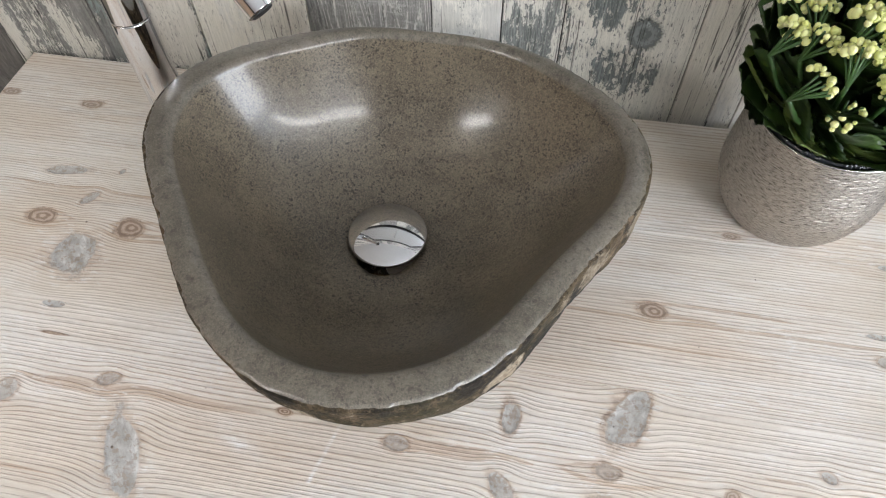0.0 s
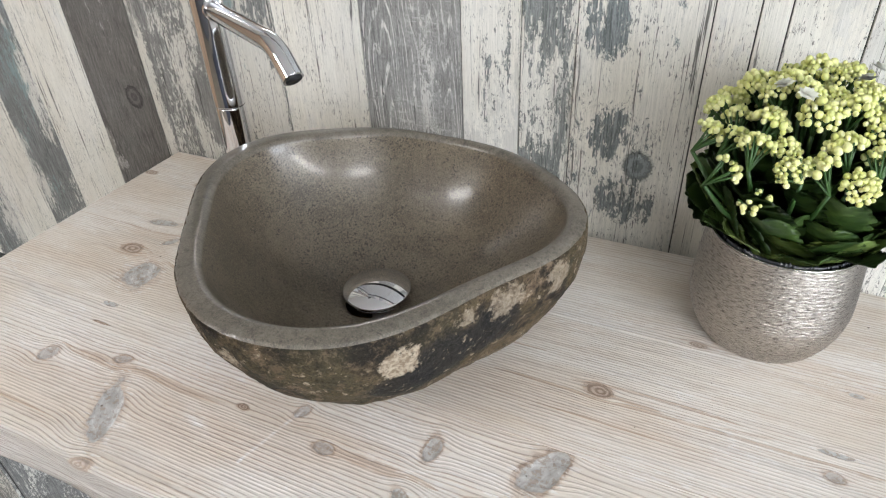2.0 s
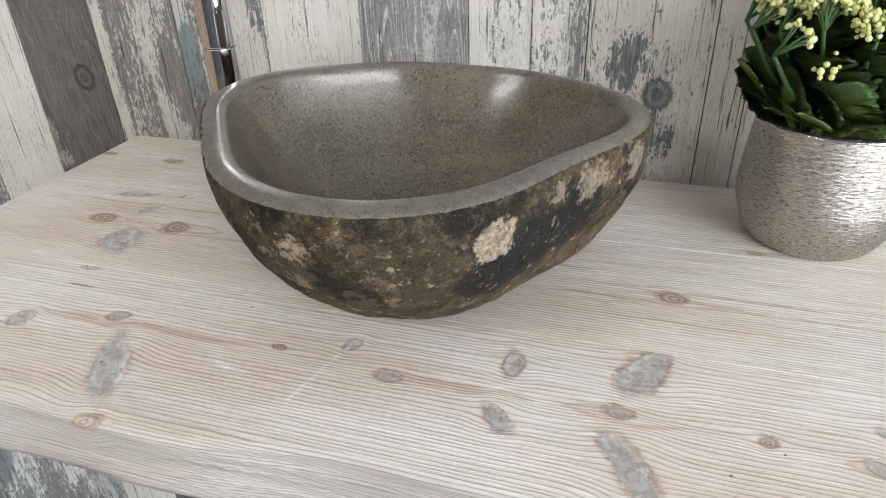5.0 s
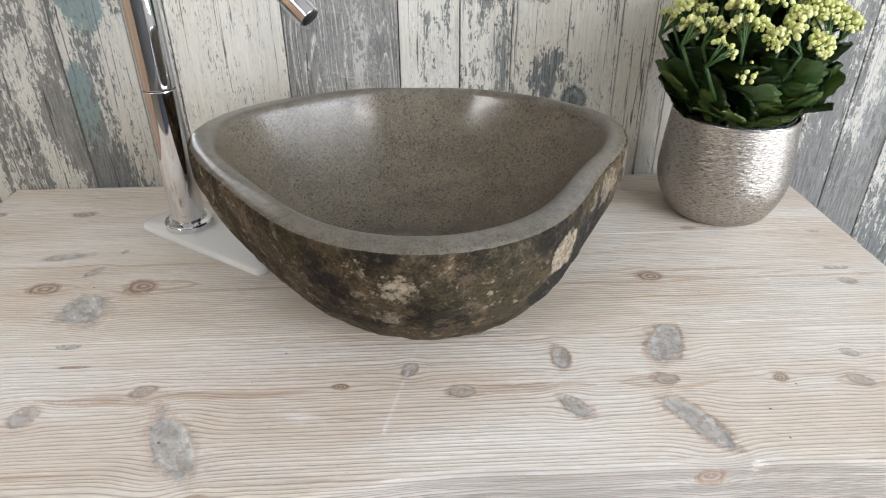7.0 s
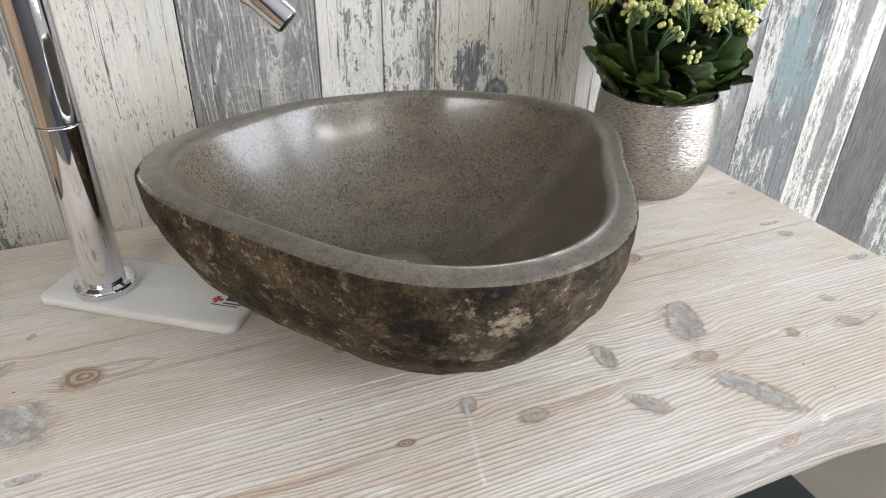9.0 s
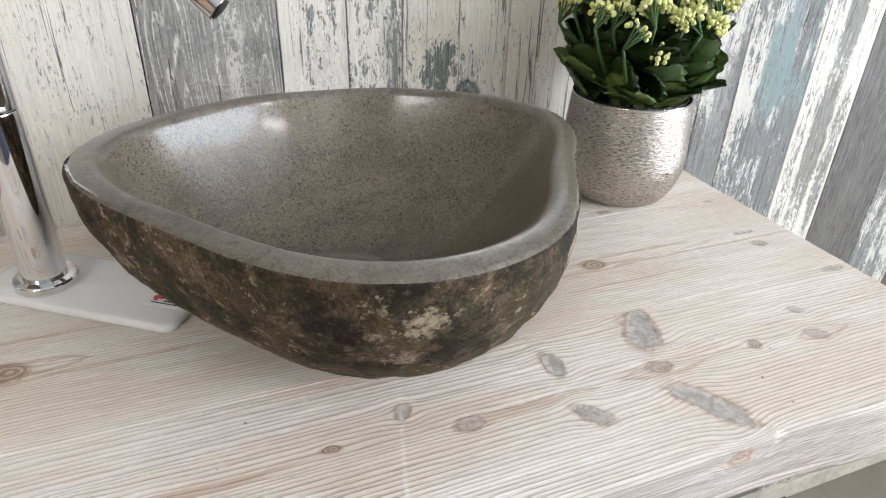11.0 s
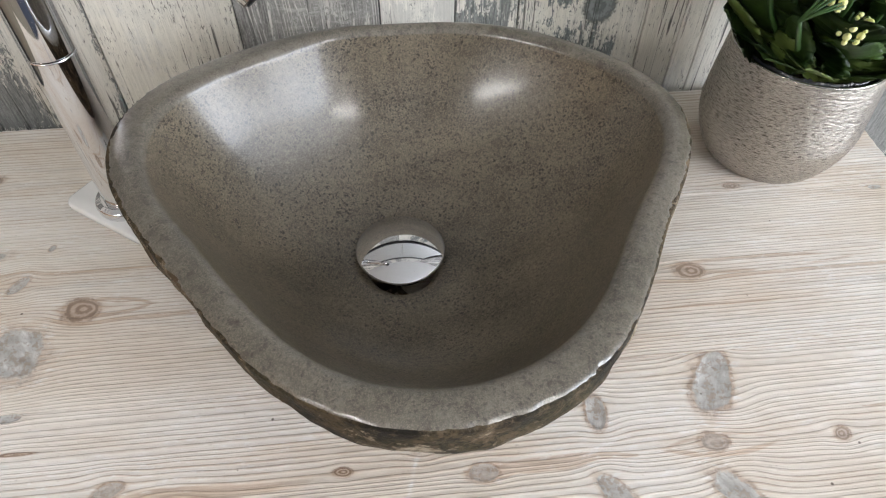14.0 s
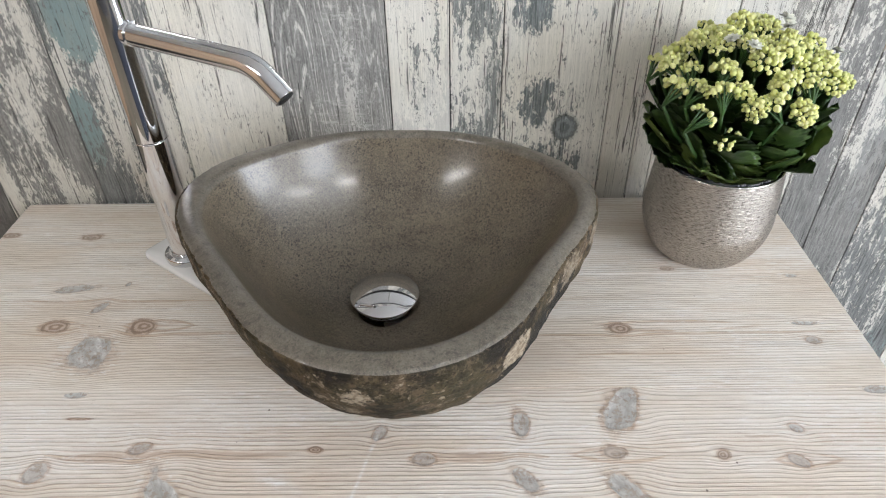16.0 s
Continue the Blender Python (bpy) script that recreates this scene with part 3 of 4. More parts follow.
wall_back = wall_slab("wall_back", (W + 0.4, 0.1, HZ), (MX, WALL_Y + 0.054, MZ), M_DARK, "back wall covered in weathered vertical board wallpaper")
wall_slab("wall_left", (0.1, D, HZ), (LEFT_X - 0.05, MY - 0.002, MZ), M_LEFTWALL, "plain brown wooden side wall")
wall_slab("wall_front", (W + 0.4, 0.1, HZ), (MX, FRONT_Y - 0.05, MZ), M_FRONTWALL, "plain dark grey painted wall")
WY0, WY1, WZ0, WZ1 = -3.1, -1.1, 0.5, 2.3
wall_right = thing("wall_right", "plain pale side wall with a window opening", "wall", kind="structure")
part("wall_below", box((0.1, D, WZ0 - FLOOR_Z), (RIGHT_X + 0.05, MY - 0.002, (WZ0 + FLOOR_Z) / 2)), M_WALLS, wall_right, smooth=False)
part("wall_above", box((0.1, D, CEIL_Z - WZ1), (RIGHT_X + 0.05, MY - 0.002, (WZ1 + CEIL_Z) / 2)), M_WALLS, wall_right, smooth=False)
part("wall_pier", box((0.1, WALL_Y - WY1 - 0.002, WZ1 - WZ0), (RIGHT_X + 0.05, (WALL_Y + WY1) / 2, (WZ0 + WZ1) / 2)), M_WALLS, wall_right, smooth=False)
part("wall_pier", box((0.1, WY0 - FRONT_Y, WZ1 - WZ0), (RIGHT_X + 0.05, (WY0 + FRONT_Y) / 2, (WZ0 + WZ1) / 2)), M_WALLS, wall_right, smooth=False)

# ceiling lights


def make_ceiling_light(x, y, w, d, glow, label):
    cl = thing("ceiling_light", label, "ceiling light", (x, y, CEIL_Z - 0.02), group="ceiling lights")
    fr = bmesh.new()
    for dx, dy, sx, sy in ((-w / 2, 0, 0.02, d + 0.02), (w / 2, 0, 0.02, d + 0.02), (0, -d / 2, w - 0.02, 0.02), (0, d / 2, w - 0.02, 0.02)):
        box((sx, sy, 0.038), (dx, dy, 0), bm=fr)
    part("frame", fr, M_CEIL, cl, smooth=False)
    part("diffuser", box((w - 0.022, d - 0.022, 0.02), (0, 0, 0.003)), glow, cl, "glowing white diffuser", smooth=False)


make_ceiling_light(-1.75, -2.05, 1.15, 0.46, M_GLOW_DIM, "rectangular white ceiling light panel, switched on")
make_ceiling_light(1.85, -2.50, 1.35, 0.42, M_GLOW, "long white ceiling light, switched on")

# framed two-part mirror above the basin
mirror = thing("wall_mirror", "wide two-part wall mirror in a slim black frame", "mirror", (0.02, WALL_Y - 0.014, 1.50))
MW, MH = 0.92, 0.645
for dx, dz, sx, sz in ((-MW / 2, 0.003, 0.024, MH + 0.018), (MW / 2, 0.003, 0.024, MH + 0.018), (0, -MH / 2 + 0.003, MW - 0.024, 0.018), (0, MH / 2, MW - 0.024, 0.024)):
    part("frame_bar", box((sx, 0.026, sz), (dx, 0, dz), 0.002), M_FRAME, mirror)
for side in (-1, 1):
    part("mirror_glass", box((MW / 2 - 0.016, 0.006, MH - 0.026), (side * (MW / 4 - 0.004), 0.004, 0.0015)), M_MIRROR, mirror, smooth=False)

# black mat and clad plinth below the counter
mat_ob = part("floor_mat", box((2.10, 0.72, 0.010), (0.130, -0.103, FLOOR_Z + 0.005), 0.003), M_MAT)
tagged(mat_ob, "thin black rubber mat lying on the concrete floor", "mat")

# added sheet, out of view, only there to darken reflections in the tap
rug = part("floor_rug", box((3.0, 2.9, 0.012), (1.2, -2.75, FLOOR_Z + 0.006), 0.003), M_NAVY_SHEET)
tagged(rug, "added unseen dark navy sheet on the floor that darkens reflections in the tap", "rug")

plinth = thing("clad_plinth", "low plinth clad in weathered boards beside the mat", "plinth", (-1.285, 0.0945, FLOOR_Z))
part("core", box((0.664, 0.336, 0.64), (0, 0.004, 0.32)), M_DARK, plinth, smooth=False)
for k, kind in enumerate(("dark", "teal", "grey", "teal", "grey")):
    part("board", box((0.1325, 0.006, 0.60), (-0.27 + 0.1345 * k, -0.171, 0.34), 0.0006, 1), M_BOARDS[kind], plinth, smooth=False)
for k, kind in enumerate(("grey", "teal", "grey")):
    part("board", box((0.006, 0.1135, 0.60), (0.337, -0.110 + 0.1145 * k, 0.34), 0.0006, 1), M_BOARDS[kind], plinth, smooth=False)
part("base_strip", box((0.672, 0.010, 0.034), (0, -0.172, 0.018), 0.002), M_PLASTER, plinth, "rough cream plaster strip", smooth=False)
part("base_strip", box((0.010, 0.336, 0.034), (0.338, 0.001, 0.018), 0.002), M_PLASTER, plinth, "rough pale plaster strip", smooth=False)

# ---- counter ----
# x, y, half length, half width, turn (degrees), grey core share, brown share
KNOTS_LEFT = [
    (-0.315, -0.031, 0.024, 0.019, -50, 1.0, 0.35), (-0.399, 0.171, 0.013, 0.006, 0, 0.2, 0.8), (-0.507, 0.177, 0.008, 0.004, 0, 0.2, 0.8),
    (-0.378, 0.069, 0.024, 0.006, 8, 0.9, 0.3), (-0.330, 0.036, 0.012, 0.005, 50, 0.9, 0.6), (-0.368, 0.006, 0.012, 0.008, 0, 0.1, 1.0),
    (-0.268, 0.006, 0.014, 0.010, 0, 0.1, 1.0), (-0.302, -0.091, 0.011, 0.003, 0, 1.0, 0.0), (-0.283, -0.120, 0.012, 0.0014, 0, 0.0, 0.9),
    (-0.215, -0.153, 0.011, 0.006, 20, 0.6, 1.0), (-0.300, -0.180, 0.010, 0.008, 45, 0.8, 0.7), (-0.313, 0.077, 0.004, 0.003, 60, 0.9, 0.9),
]
KNOTS_FRONT = [
    (-0.174, -0.214, 0.034, 0.012, -56, 1.0, 0.45), (-0.053, -0.156, 0.006, 0.003, 0, 0.0, 1.0), (0.004, -0.140, 0.008, 0.005, 60, 0.8, 0.8),
    (0.047, -0.167, 0.008, 0.005, 0, 0.6, 0.9), (0.219, -0.163, 0.010, 0.006, 0, 0.4, 0.9), (0.228, -0.215, 0.034, 0.010, -57, 1.0, 0.8),
    (0.133, -0.185, 0.013, 0.006, -50, 1.0, 0.8), (0.138, -0.130, 0.015, 0.008, 80, 0.95, 1.0), (0.238, -0.109, 0.027, 0.013, 66, 1.0, 1.0),
    (0.222, -0.263, 0.010, 0.006, 0, 0.3, 1.0), (-0.150, -0.268, 0.012, 0.006, 20, 0.3, 1.0),
]
KNOTS_RIGHT = [
    (0.313, -0.165, 0.006, 0.005, 30, 0.2, 0.9), (0.390, -0.138, 0.007, 0.005, -30, 0.9, 0.6), (0.378, -0.171, 0.008, 0.005, -30, 0.6, 0.9),
    (0.256, -0.006, 0.010, 0.007, 0, 0.1, 1.0), (0.455, -0.026, 0.008, 0.006, 0, 0.7, 0.8), (0.460, 0.000, 0.013, 0.003, 0, 1.0, 0.0),
    (0.476, 0.080, 0.008, 0.003, 0, 0.9, 0.2), (0.489, -0.093, 0.013, 0.005, 0, 1.0, 0.1), (0.330, 0.095, 0.008, 0.004, 0, 0.2, 0.7),
]
KNOTS = KNOTS_LEFT + KNOTS_FRONT + KNOTS_RIGHT
# brown streaks: x from, x to, y, half width
STREAKS = [(-0.30, -0.015, -0.1610, 0.0050), (0.030, 0.160, -0.1640, 0.0050), (-0.52, -0.10, -0.0065, 0.0022), (0.15, 0.52, -0.0130, 0.0022), (0.335, 0.385, -0.1428, 0.0030), (0.20, 0.44, -0.041, 0.0018), (-0.52, -0.20, 0.048, 0.0018), (0.02, 0.20, 0.030, 0.0018), (-0.40, -0.22, -0.236, 0.0022)]
CX0, CX1, CY1, THICK = -0.518, 0.511, 0.250, 0.058


def front_line(x):
    side = np.clip(0.5 - x / 0.16, 0, 1)
    return -0.255 - 0.010 * side * side * (3 - 2 * side) + 0.004 * np.sin(9.0 * x + 0.6) + 0.0025 * np.sin(27 * x + 1.0)


EYES = [(0.285, -0.002, 0.100, 0.0075), (0.212, -0.163, 0.045, 0.0075), (-0.262, 0.006, 0.040, 0.0085), (-0.369, 0.006, 0.028, 0.007), (0.380, -0.170, 0.030, 0.006), (0.047, -0.166, 0.020, 0.005)]
JOINTS = [CY1, 0.086, -0.087, None]


def make_plank(counter, back, front, seed, pitch, warp):
    """One glued plank of the slab; front None: the outer plank with its rounded wavy edge."""
    nx = 860
    x = np.linspace(CX0, CX1, nx)
    outer = front is None
    depth = (back - front) if not outer else back + 0.266
    ntop = int(depth / 0.0010)
    s = np.concatenate([np.linspace(-1, 0, 4)[:-1], [0.0], np.linspace(0, 1, ntop), 1 + np.linspace(0, 1, 44 if outer else 4)[1:], 2 + np.linspace(0, 1, 4)[1:]])
    X, S = np.meshgrid(x, s)
    F = front_line(X) if outer else np.full_like(X, front + 0.0001)
    r = 0.005 if outer else 0.0006
    top = np.clip(S, 0, 1)
    Y = back - 0.0001 + (F + r - back) * top
    Z = np.where(S < 0, COUNTER_Z + THICK * S, COUNTER_Z)
    face = np.clip(S - 1, 0, 1)
    arc = face * (r * math.pi / 2 + THICK - r)
    a = np.clip(arc / r, 0, math.pi / 2)
    drop = np.clip(arc - r * math.pi / 2, 0, None)
    Y = Y - np.where(S > 1, r * np.sin(a) - (0.02 * drop if outer else 0), 0)
    Z = Z - np.where(S > 1, r * (1 - np.cos(a)) + drop, 0)
    Y = np.where(S > 2, Y + (back - 0.0001 - Y) * np.clip(S - 2, 0, 1), Y)
    V = np.where(S > 1, F + r - arc, Y)
    # growth rings pushed aside by the knots
    U = V + warp * soft_noise(X, V, (1.6, 4), seed, 2) + 0.0010 * soft_noise(X, V, (5, 40), seed + 10, 2)
    far, share, tan = np.full_like(X, 9.0), np.zeros_like(X), np.zeros_like(X)
    ka, kb = np.zeros_like(X), np.zeros_like(X)
    for kx, ky, la, lb, turn, grey, brown in KNOTS:
        if not ((outer or ky > front - 0.004) and ky < back + 0.004):
            continue
        c, sn = math.cos(radians(turn)), math.sin(radians(turn))
        dx, dy = X - kx, V - ky
        along, across = dx * c + dy * sn, -dx * sn + dy * c
        bulge = 1 + 0.55 * soft_noise(X, V, (45, 45), seed + int(1000 * abs(kx)), 2) + 0.14 * np.sin(np.arctan2(across / lb, along / la) + 700 * kx)
        d = np.sqrt((along / la) ** 2 + (across / lb) ** 2) * np.clip(bulge, 0.7, 1.4)
        tall = lb * abs(c) + la * abs(sn)
        reach = np.exp(-((dx / (1.1 * lb + 0.5 * la * abs(c) + 0.005)) ** 2) - (dy / (1.05 * tall + 0.003)) ** 2)
        U = U - dy * (0.70 if tall < 0.015 else 0.52) * reach
        near = d < far
        far = np.where(near, d, far)
        share, tan = np.where(near, grey, share), np.where(near, brown, tan)
        ka, kb = np.where(near, along, ka), np.where(near, across, kb)
    far = np.minimum(far, 4.0)
    core = np.clip((1.02 - far) / 0.25, 0, 1) * share
    ring = U / pitch + 2.0 * soft_noise(X, V, (0.5, 9), seed + 30) + 1.5 * soft_noise(0 * X, U, (1, 60), seed + 35, 2)
    ring = ring + np.where((S > 1) & (S < 2), -0.7 * arc / pitch, 0)
    wav = 0.006 * soft_noise(X, V, (5, 20), seed + 40)
    band = np.zeros_like(X)
    for x0, x1, yc, half in STREAKS:
        taper = np.clip(np.minimum(X - x0, x1 - X) / 0.05, 0, 1) ** 0.7
        edge = np.abs(U + wav - yc) / (half * np.maximum(taper, 0.02))
        band = np.maximum(band, np.clip(1.5 - edge, 0, 1) * (taper > 0) * np.clip(0.75 + 1.6 * soft_noise(X, V, (7, 25), seed + 50), 0.2, 1))
    for kx, ky, la, h in EYES:
        dx, dy = X - kx - 0.25 * la, V - ky + wav * 0.4
        hh = h * np.clip(1 - (dx / la) ** 2, 0, 1)
        line = np.exp(-((np.abs(dy) - hh) / 0.0022) ** 2) * np.exp(-(dx / (1.15 * la)) ** 4)
        band = np.maximum(band, 0.9 * line * np.clip(0.9 + 1.6 * soft_noise(X, V, (30, 80), seed + 55), 0, 1))
    if outer:
        layer = soft_noise(X, V + 0.5 * wav, (3.5, 120), seed + 90, 2)
        band = np.maximum(band, np.clip((layer - 0.12) * 7, 0, 0.6) * np.clip((S - 1) * 8, 0, 1) * (S < 2))
    f = ring % 1.0
    relief = np.where(f < 0.8, f / 0.8, (1 - f) / 0.2)
    bump = np.where((S > 0) & (S < 2), 0.00016 * (relief - 0.6) * (1 - core) - 0.0009 * core + 0.0007 * soft_noise(X, V, (40, 160), seed + 60, 2), 0)
    ny, nz = np.where(S > 1, -np.sin(a), 0), np.where(S > 1, np.cos(a), 1)
    if outer:
        bump = bump + np.where((S > 1) & (S < 2), (0.0028 * soft_noise(X, V, (7, 120), seed + 70, 3) + 0.0009 * (relief - 0.5)) * np.clip(arc / 0.02, 0, 1), 0)
    else:
        bump = np.where(S > 1, 0, bump)
    # chalky scratch and smear left on the surface
    along = np.clip((-0.097 - V) / 0.111, 0, 1)
    line = 0.014 - 0.030 * along + 0.0006 * soft_noise(X, V, (20, 90), seed + 80, 2)
    mark = np.exp(-((X - line) / 0.0016) ** 2) * ((V < -0.097) & (V > -0.210)) * np.where(V > -0.137, 0.3, 1.0)
    mark = np.maximum(mark, 0.65 * np.exp(-(((X + 0.085) / 0.020) ** 2) - ((V + 0.187 + 0.5 * (X + 0.085)) / 0.008) ** 2))
    mark = np.maximum(mark, 0.5 * np.exp(-(((X + 0.150) / 0.016) ** 2) - ((V + 0.222) / 0.006) ** 2))
    mark = mark * np.clip(0.8 + 1.2 * soft_noise(X, V, (60, 120), seed + 85, 3), 0, 1)
    me = grid_mesh("plank", np.stack([X, Y + ny * bump, Z + nz * bump], -1))
    for name, field in (("ring", ring), ("band", band), ("mark", mark), ("front_face", np.clip((arc - 0.0003) / 0.003, 0, 1) * (S > 1)), ("knot_far", far), ("knot_grey", share), ("knot_brown", tan), ("knot_along", ka), ("knot_across", kb)):
        me.attributes.new(name, "FLOAT", "POINT").data.foreach_set("value", field.reshape(-1).astype(np.float32))
    me.materials.append(M_WOOD)
    bm = bmesh.new()
    bm.from_mesh(me)
    bm.verts.ensure_lookup_table()
    n = X.shape[0]
    for k in (0, nx - 1):
        bm.faces.new([bm.verts[i * nx + k] for i in range(n)]).smooth = False
    bmesh.ops.recalc_face_normals(bm, faces=bm.faces)
    bm.to_mesh(me)
    bm.free()
    ob = new("plank", me)
    ob.parent = counter
    return ob


counter = thing("wood_counter", "whitewashed brushed pine counter slab with wavy front edge", "counter")
for n, (pitch, warp) in enumerate(((0.0040, 0.002), (0.0034, 0.002), (0.0040, 0.0024))):
    make_plank(counter, JOINTS[n], JOINTS[n + 1], 100 + 97 * n, pitch, warp)

# steel brackets that carry the slab from the wall
for x in (-0.36, 0.36):
    br = thing("wall_bracket", "plain dark steel wall bracket under the wooden counter", "bracket", (x, 0, COUNTER_Z - THICK), group="counter brackets")
    part("arm", box((0.03, 0.30, 0.006), (0, 0.109, -0.0032), 0.001), M_FRAME, br, smooth=False)
    part("upright", box((0.03, 0.006, 0.16), (0, 0.2585, -0.0864), 0.001), M_FRAME, br, smooth=False)

# ---- stone basin ----
RIM_R = [0.1904, 0.0113, -0.0218, 0.0081, -0.0028, -0.0031, 0.014, 0.0068, 0.001, 0.0008, 0.0016, 0.0019, -0.0005, 0.0011, 0.0007]
RIM_Z = [1.002, -0.0015, -0.001, -0.0005, -0.0004, 0.0009, 0.0004]
RIM_C = np.array([0.0, 0.02])


def fourier(c, t):
    out = np.full_like(t, c[0])
    for k in range(1, len(c) // 2 + 1):
        out = out + c[2 * k - 1] * np.cos(k * t) + c[2 * k] * np.sin(k * t)
    return out


def make_basin():
    basin = thing("stone_basin", "dark river-stone vessel basin with rough outside and polished inside", "basin")
    n = 480
    t = np.linspace(0, 2 * math.pi, n + 1)[:-1]
    ro, zr = fourier(RIM_R, t), fourier(RIM_Z, t)
    stops = [0, 45, 75, 105, 135, 150, 165, 180, 195, 225, 240, 300, 315, 330, 360]
    wide = np.interp(np.degrees(t), stops, [0.019, 0.018, 0.0125, 0.0145, 0.025, 0.028, 0.027, 0.0246, 0.021, 0.021, 0.0235, 0.0245, 0.023, 0.0195, 0.019])
    wide = sum(np.roll(wide, k) for k in range(-12, 13)) / 25
    ri = ro - wide
    cs, sn = np.cos(t), np.sin(t)
    rows, kinds = [], []

    def ring(cx, cy, r, z, kind):
        rows.append(np.stack([cx + r * cs, cy + r * sn, z + 0 * r], -1))
        kinds.append(kind)

    base = COUNTER_Z + 0.0005
    bx, by = 0.017, 0.009
    ring(bx, by, 0.02 + 0 * t, base + 0 * t, 2)
    # rough outer skin, from the foot up to the rim
    nw = 84
    for k in range(nw + 1):
        w = k / nw
        foot = 0.28
        sc = foot + (1 - foot) * (1 - (1 - w) ** 1.75) ** (1 / 1.95)
        blend = w ** 0.8
        cx, cy = bx + (RIM_C[0] - bx) * blend, by + (RIM_C[1] - by) * blend
        z = base + (zr - 0.003 - base) * w
        r = ro * sc * (1 + 0.05 * (1 - w) * np.cos(2 * t)) + 4 * w * (1 - w) * (0.0040 * np.exp(-((t - 4.3) / 0.8) ** 2) - 0.0030 * np.exp(-(((t + 0.1 + math.pi) % (2 * math.pi) - math.pi) / 0.4) ** 2))
        px, py = cx + r * cs, cy + r * sn
        lump = 0.005 * soft_noise(np.abs(t - math.pi) * 0.6 + w, z * 8, (1.9, 1.5), 5, 2) + 0.0026 * soft_noise(np.abs(t - math.pi) * 0.19, z, (60, 60), 6, 3)
        ring(cx, cy, r + lump * np.clip(w * 9, 0, 1) * (0.4 + 0.6 * np.clip((1 - w) * 8, 0, 1)), z, 2)
    # chipped edge, flat rim and rounded lip
    chip = 0.0034 * np.abs(soft_noise(t * 3, t * 0, (8, 1), 7, 4)) + 0.0012 * soft_noise(t * 3, t * 0, (38, 1), 8, 2)
    ring(*RIM_C, ro - 0.0012 - chip, zr - 0.0012 - chip, 2)
    ring(*RIM_C, ro - 0.0030 - 0.35 * chip, zr - 0.0003, 1)
    for f in (0.08, 0.25, 0.45, 0.65, 0.85):
        ring(*RIM_C, ro - 0.0034 + (ri + 0.0065 - ro + 0.0034) * f, zr + 0.0020 * math.sin(1.57 * f) + 0.00006 * soft_noise(t * 2, t * 0 + f, (5, 5), 9, 2), 1)
    for k in range(0, 9):
        a = radians(k * 8.5)
        ring(*RIM_C, ri + 0.0065 - 0.0090 * math.sin(a), zr + 0.0020 - 0.0090 * (1 - math.cos(a)), 1)
    # polished bowl down to the waste
    a0 = radians(27)
    s0, c0 = math.sin(a0) ** 1.12, math.cos(a0) ** 0.86
    zt, zb, rin = zr - 0.0040, 0.8745, ri - 0.0019
    for k in range(1, 61):
        q = k / 60
        ang = a0 + q * (math.pi / 2 - a0)
        rho = math.cos(ang) ** 0.86 / c0 if q < 1 else 0.0
        depth = (math.sin(ang) ** 1.12 - s0) / (1 - s0)
        shape = rin * rho ** 0.35 + 0.165 * (1 - rho ** 0.35)
        r = np.maximum(shape * rho, 0.028)
        cxy = RIM_C * rho
        ring(cxy[0], cxy[1], r, zt + (zb - zt) * depth, 0)
        if r.max() <= 0.0281:
            break
    pts = np.array(rows)
    me = grid_mesh("bowl", pts, closed_u=True)
    kind = np.repeat(np.array(kinds)[1:], n)
    for mat in (M_STONE, M_RIM, M_SKIN):
        me.materials.append(mat)
    me.polygons.foreach_set("material_index", kind.astype(np.int32))
    me.update()
    bowl = new("bowl", me)
    bowl.parent = basin
    # pop-up waste
    part("waste_flange", lathe([(0.0275, 0.862), (0.0325, 0.8685), (0.0330, 0.8700), (0.0322, 0.8708), (0.030, 0.8702), (0.024, 0.8692), (0, 0.869)], 96), M_CHROME, basin, "chrome waste ring")
    big, zc = 0.0363 / math.sin(radians(27)), 0.8880
    cap = [(0.0, zc)] + [(big * math.sin(radians(a)), zc - big * (1 - math.cos(radians(a)))) for a in np.linspace(1.5, 27, 18)]
    cap += [(0.0374, zc - 0.0093), (0.0379, zc - 0.0103), (0.0374, zc - 0.0113), (0.0345, zc - 0.0117), (0.0, zc - 0.0117)]
    part("waste_stem", lathe([(0, 0.8690), (0.027, 0.8690), (0.027, 0.8764), (0, 0.8764)], 32), M_CHROME, basin)
    part("waste_cap", lathe(cap, 96), M_CHROME, basin, "domed chrome pop-up plug")
    for ob in list(basin.children)[1:]:
        ob.location = (0.0, 0.0175, 0.005)
    # small clear pad under the belly that keeps the stone from rocking
    pad = part("rubber_pad", lathe([(0, 0), (0.0055, 0), (0.0062, 0.0012), (0.0056, 0.0045), (0.0038, 0.0062), (0, 0.0066)], 24), M_PAD, basin, "small grey rubber pad")
    pad.location = (-0.070, -0.037, COUNTER_Z)
    return basin


make_basin()

# ---- tap on its ceramic plate ----
PLATE_A, PLATE_TURN = (-0.314, 0.128), -35.3


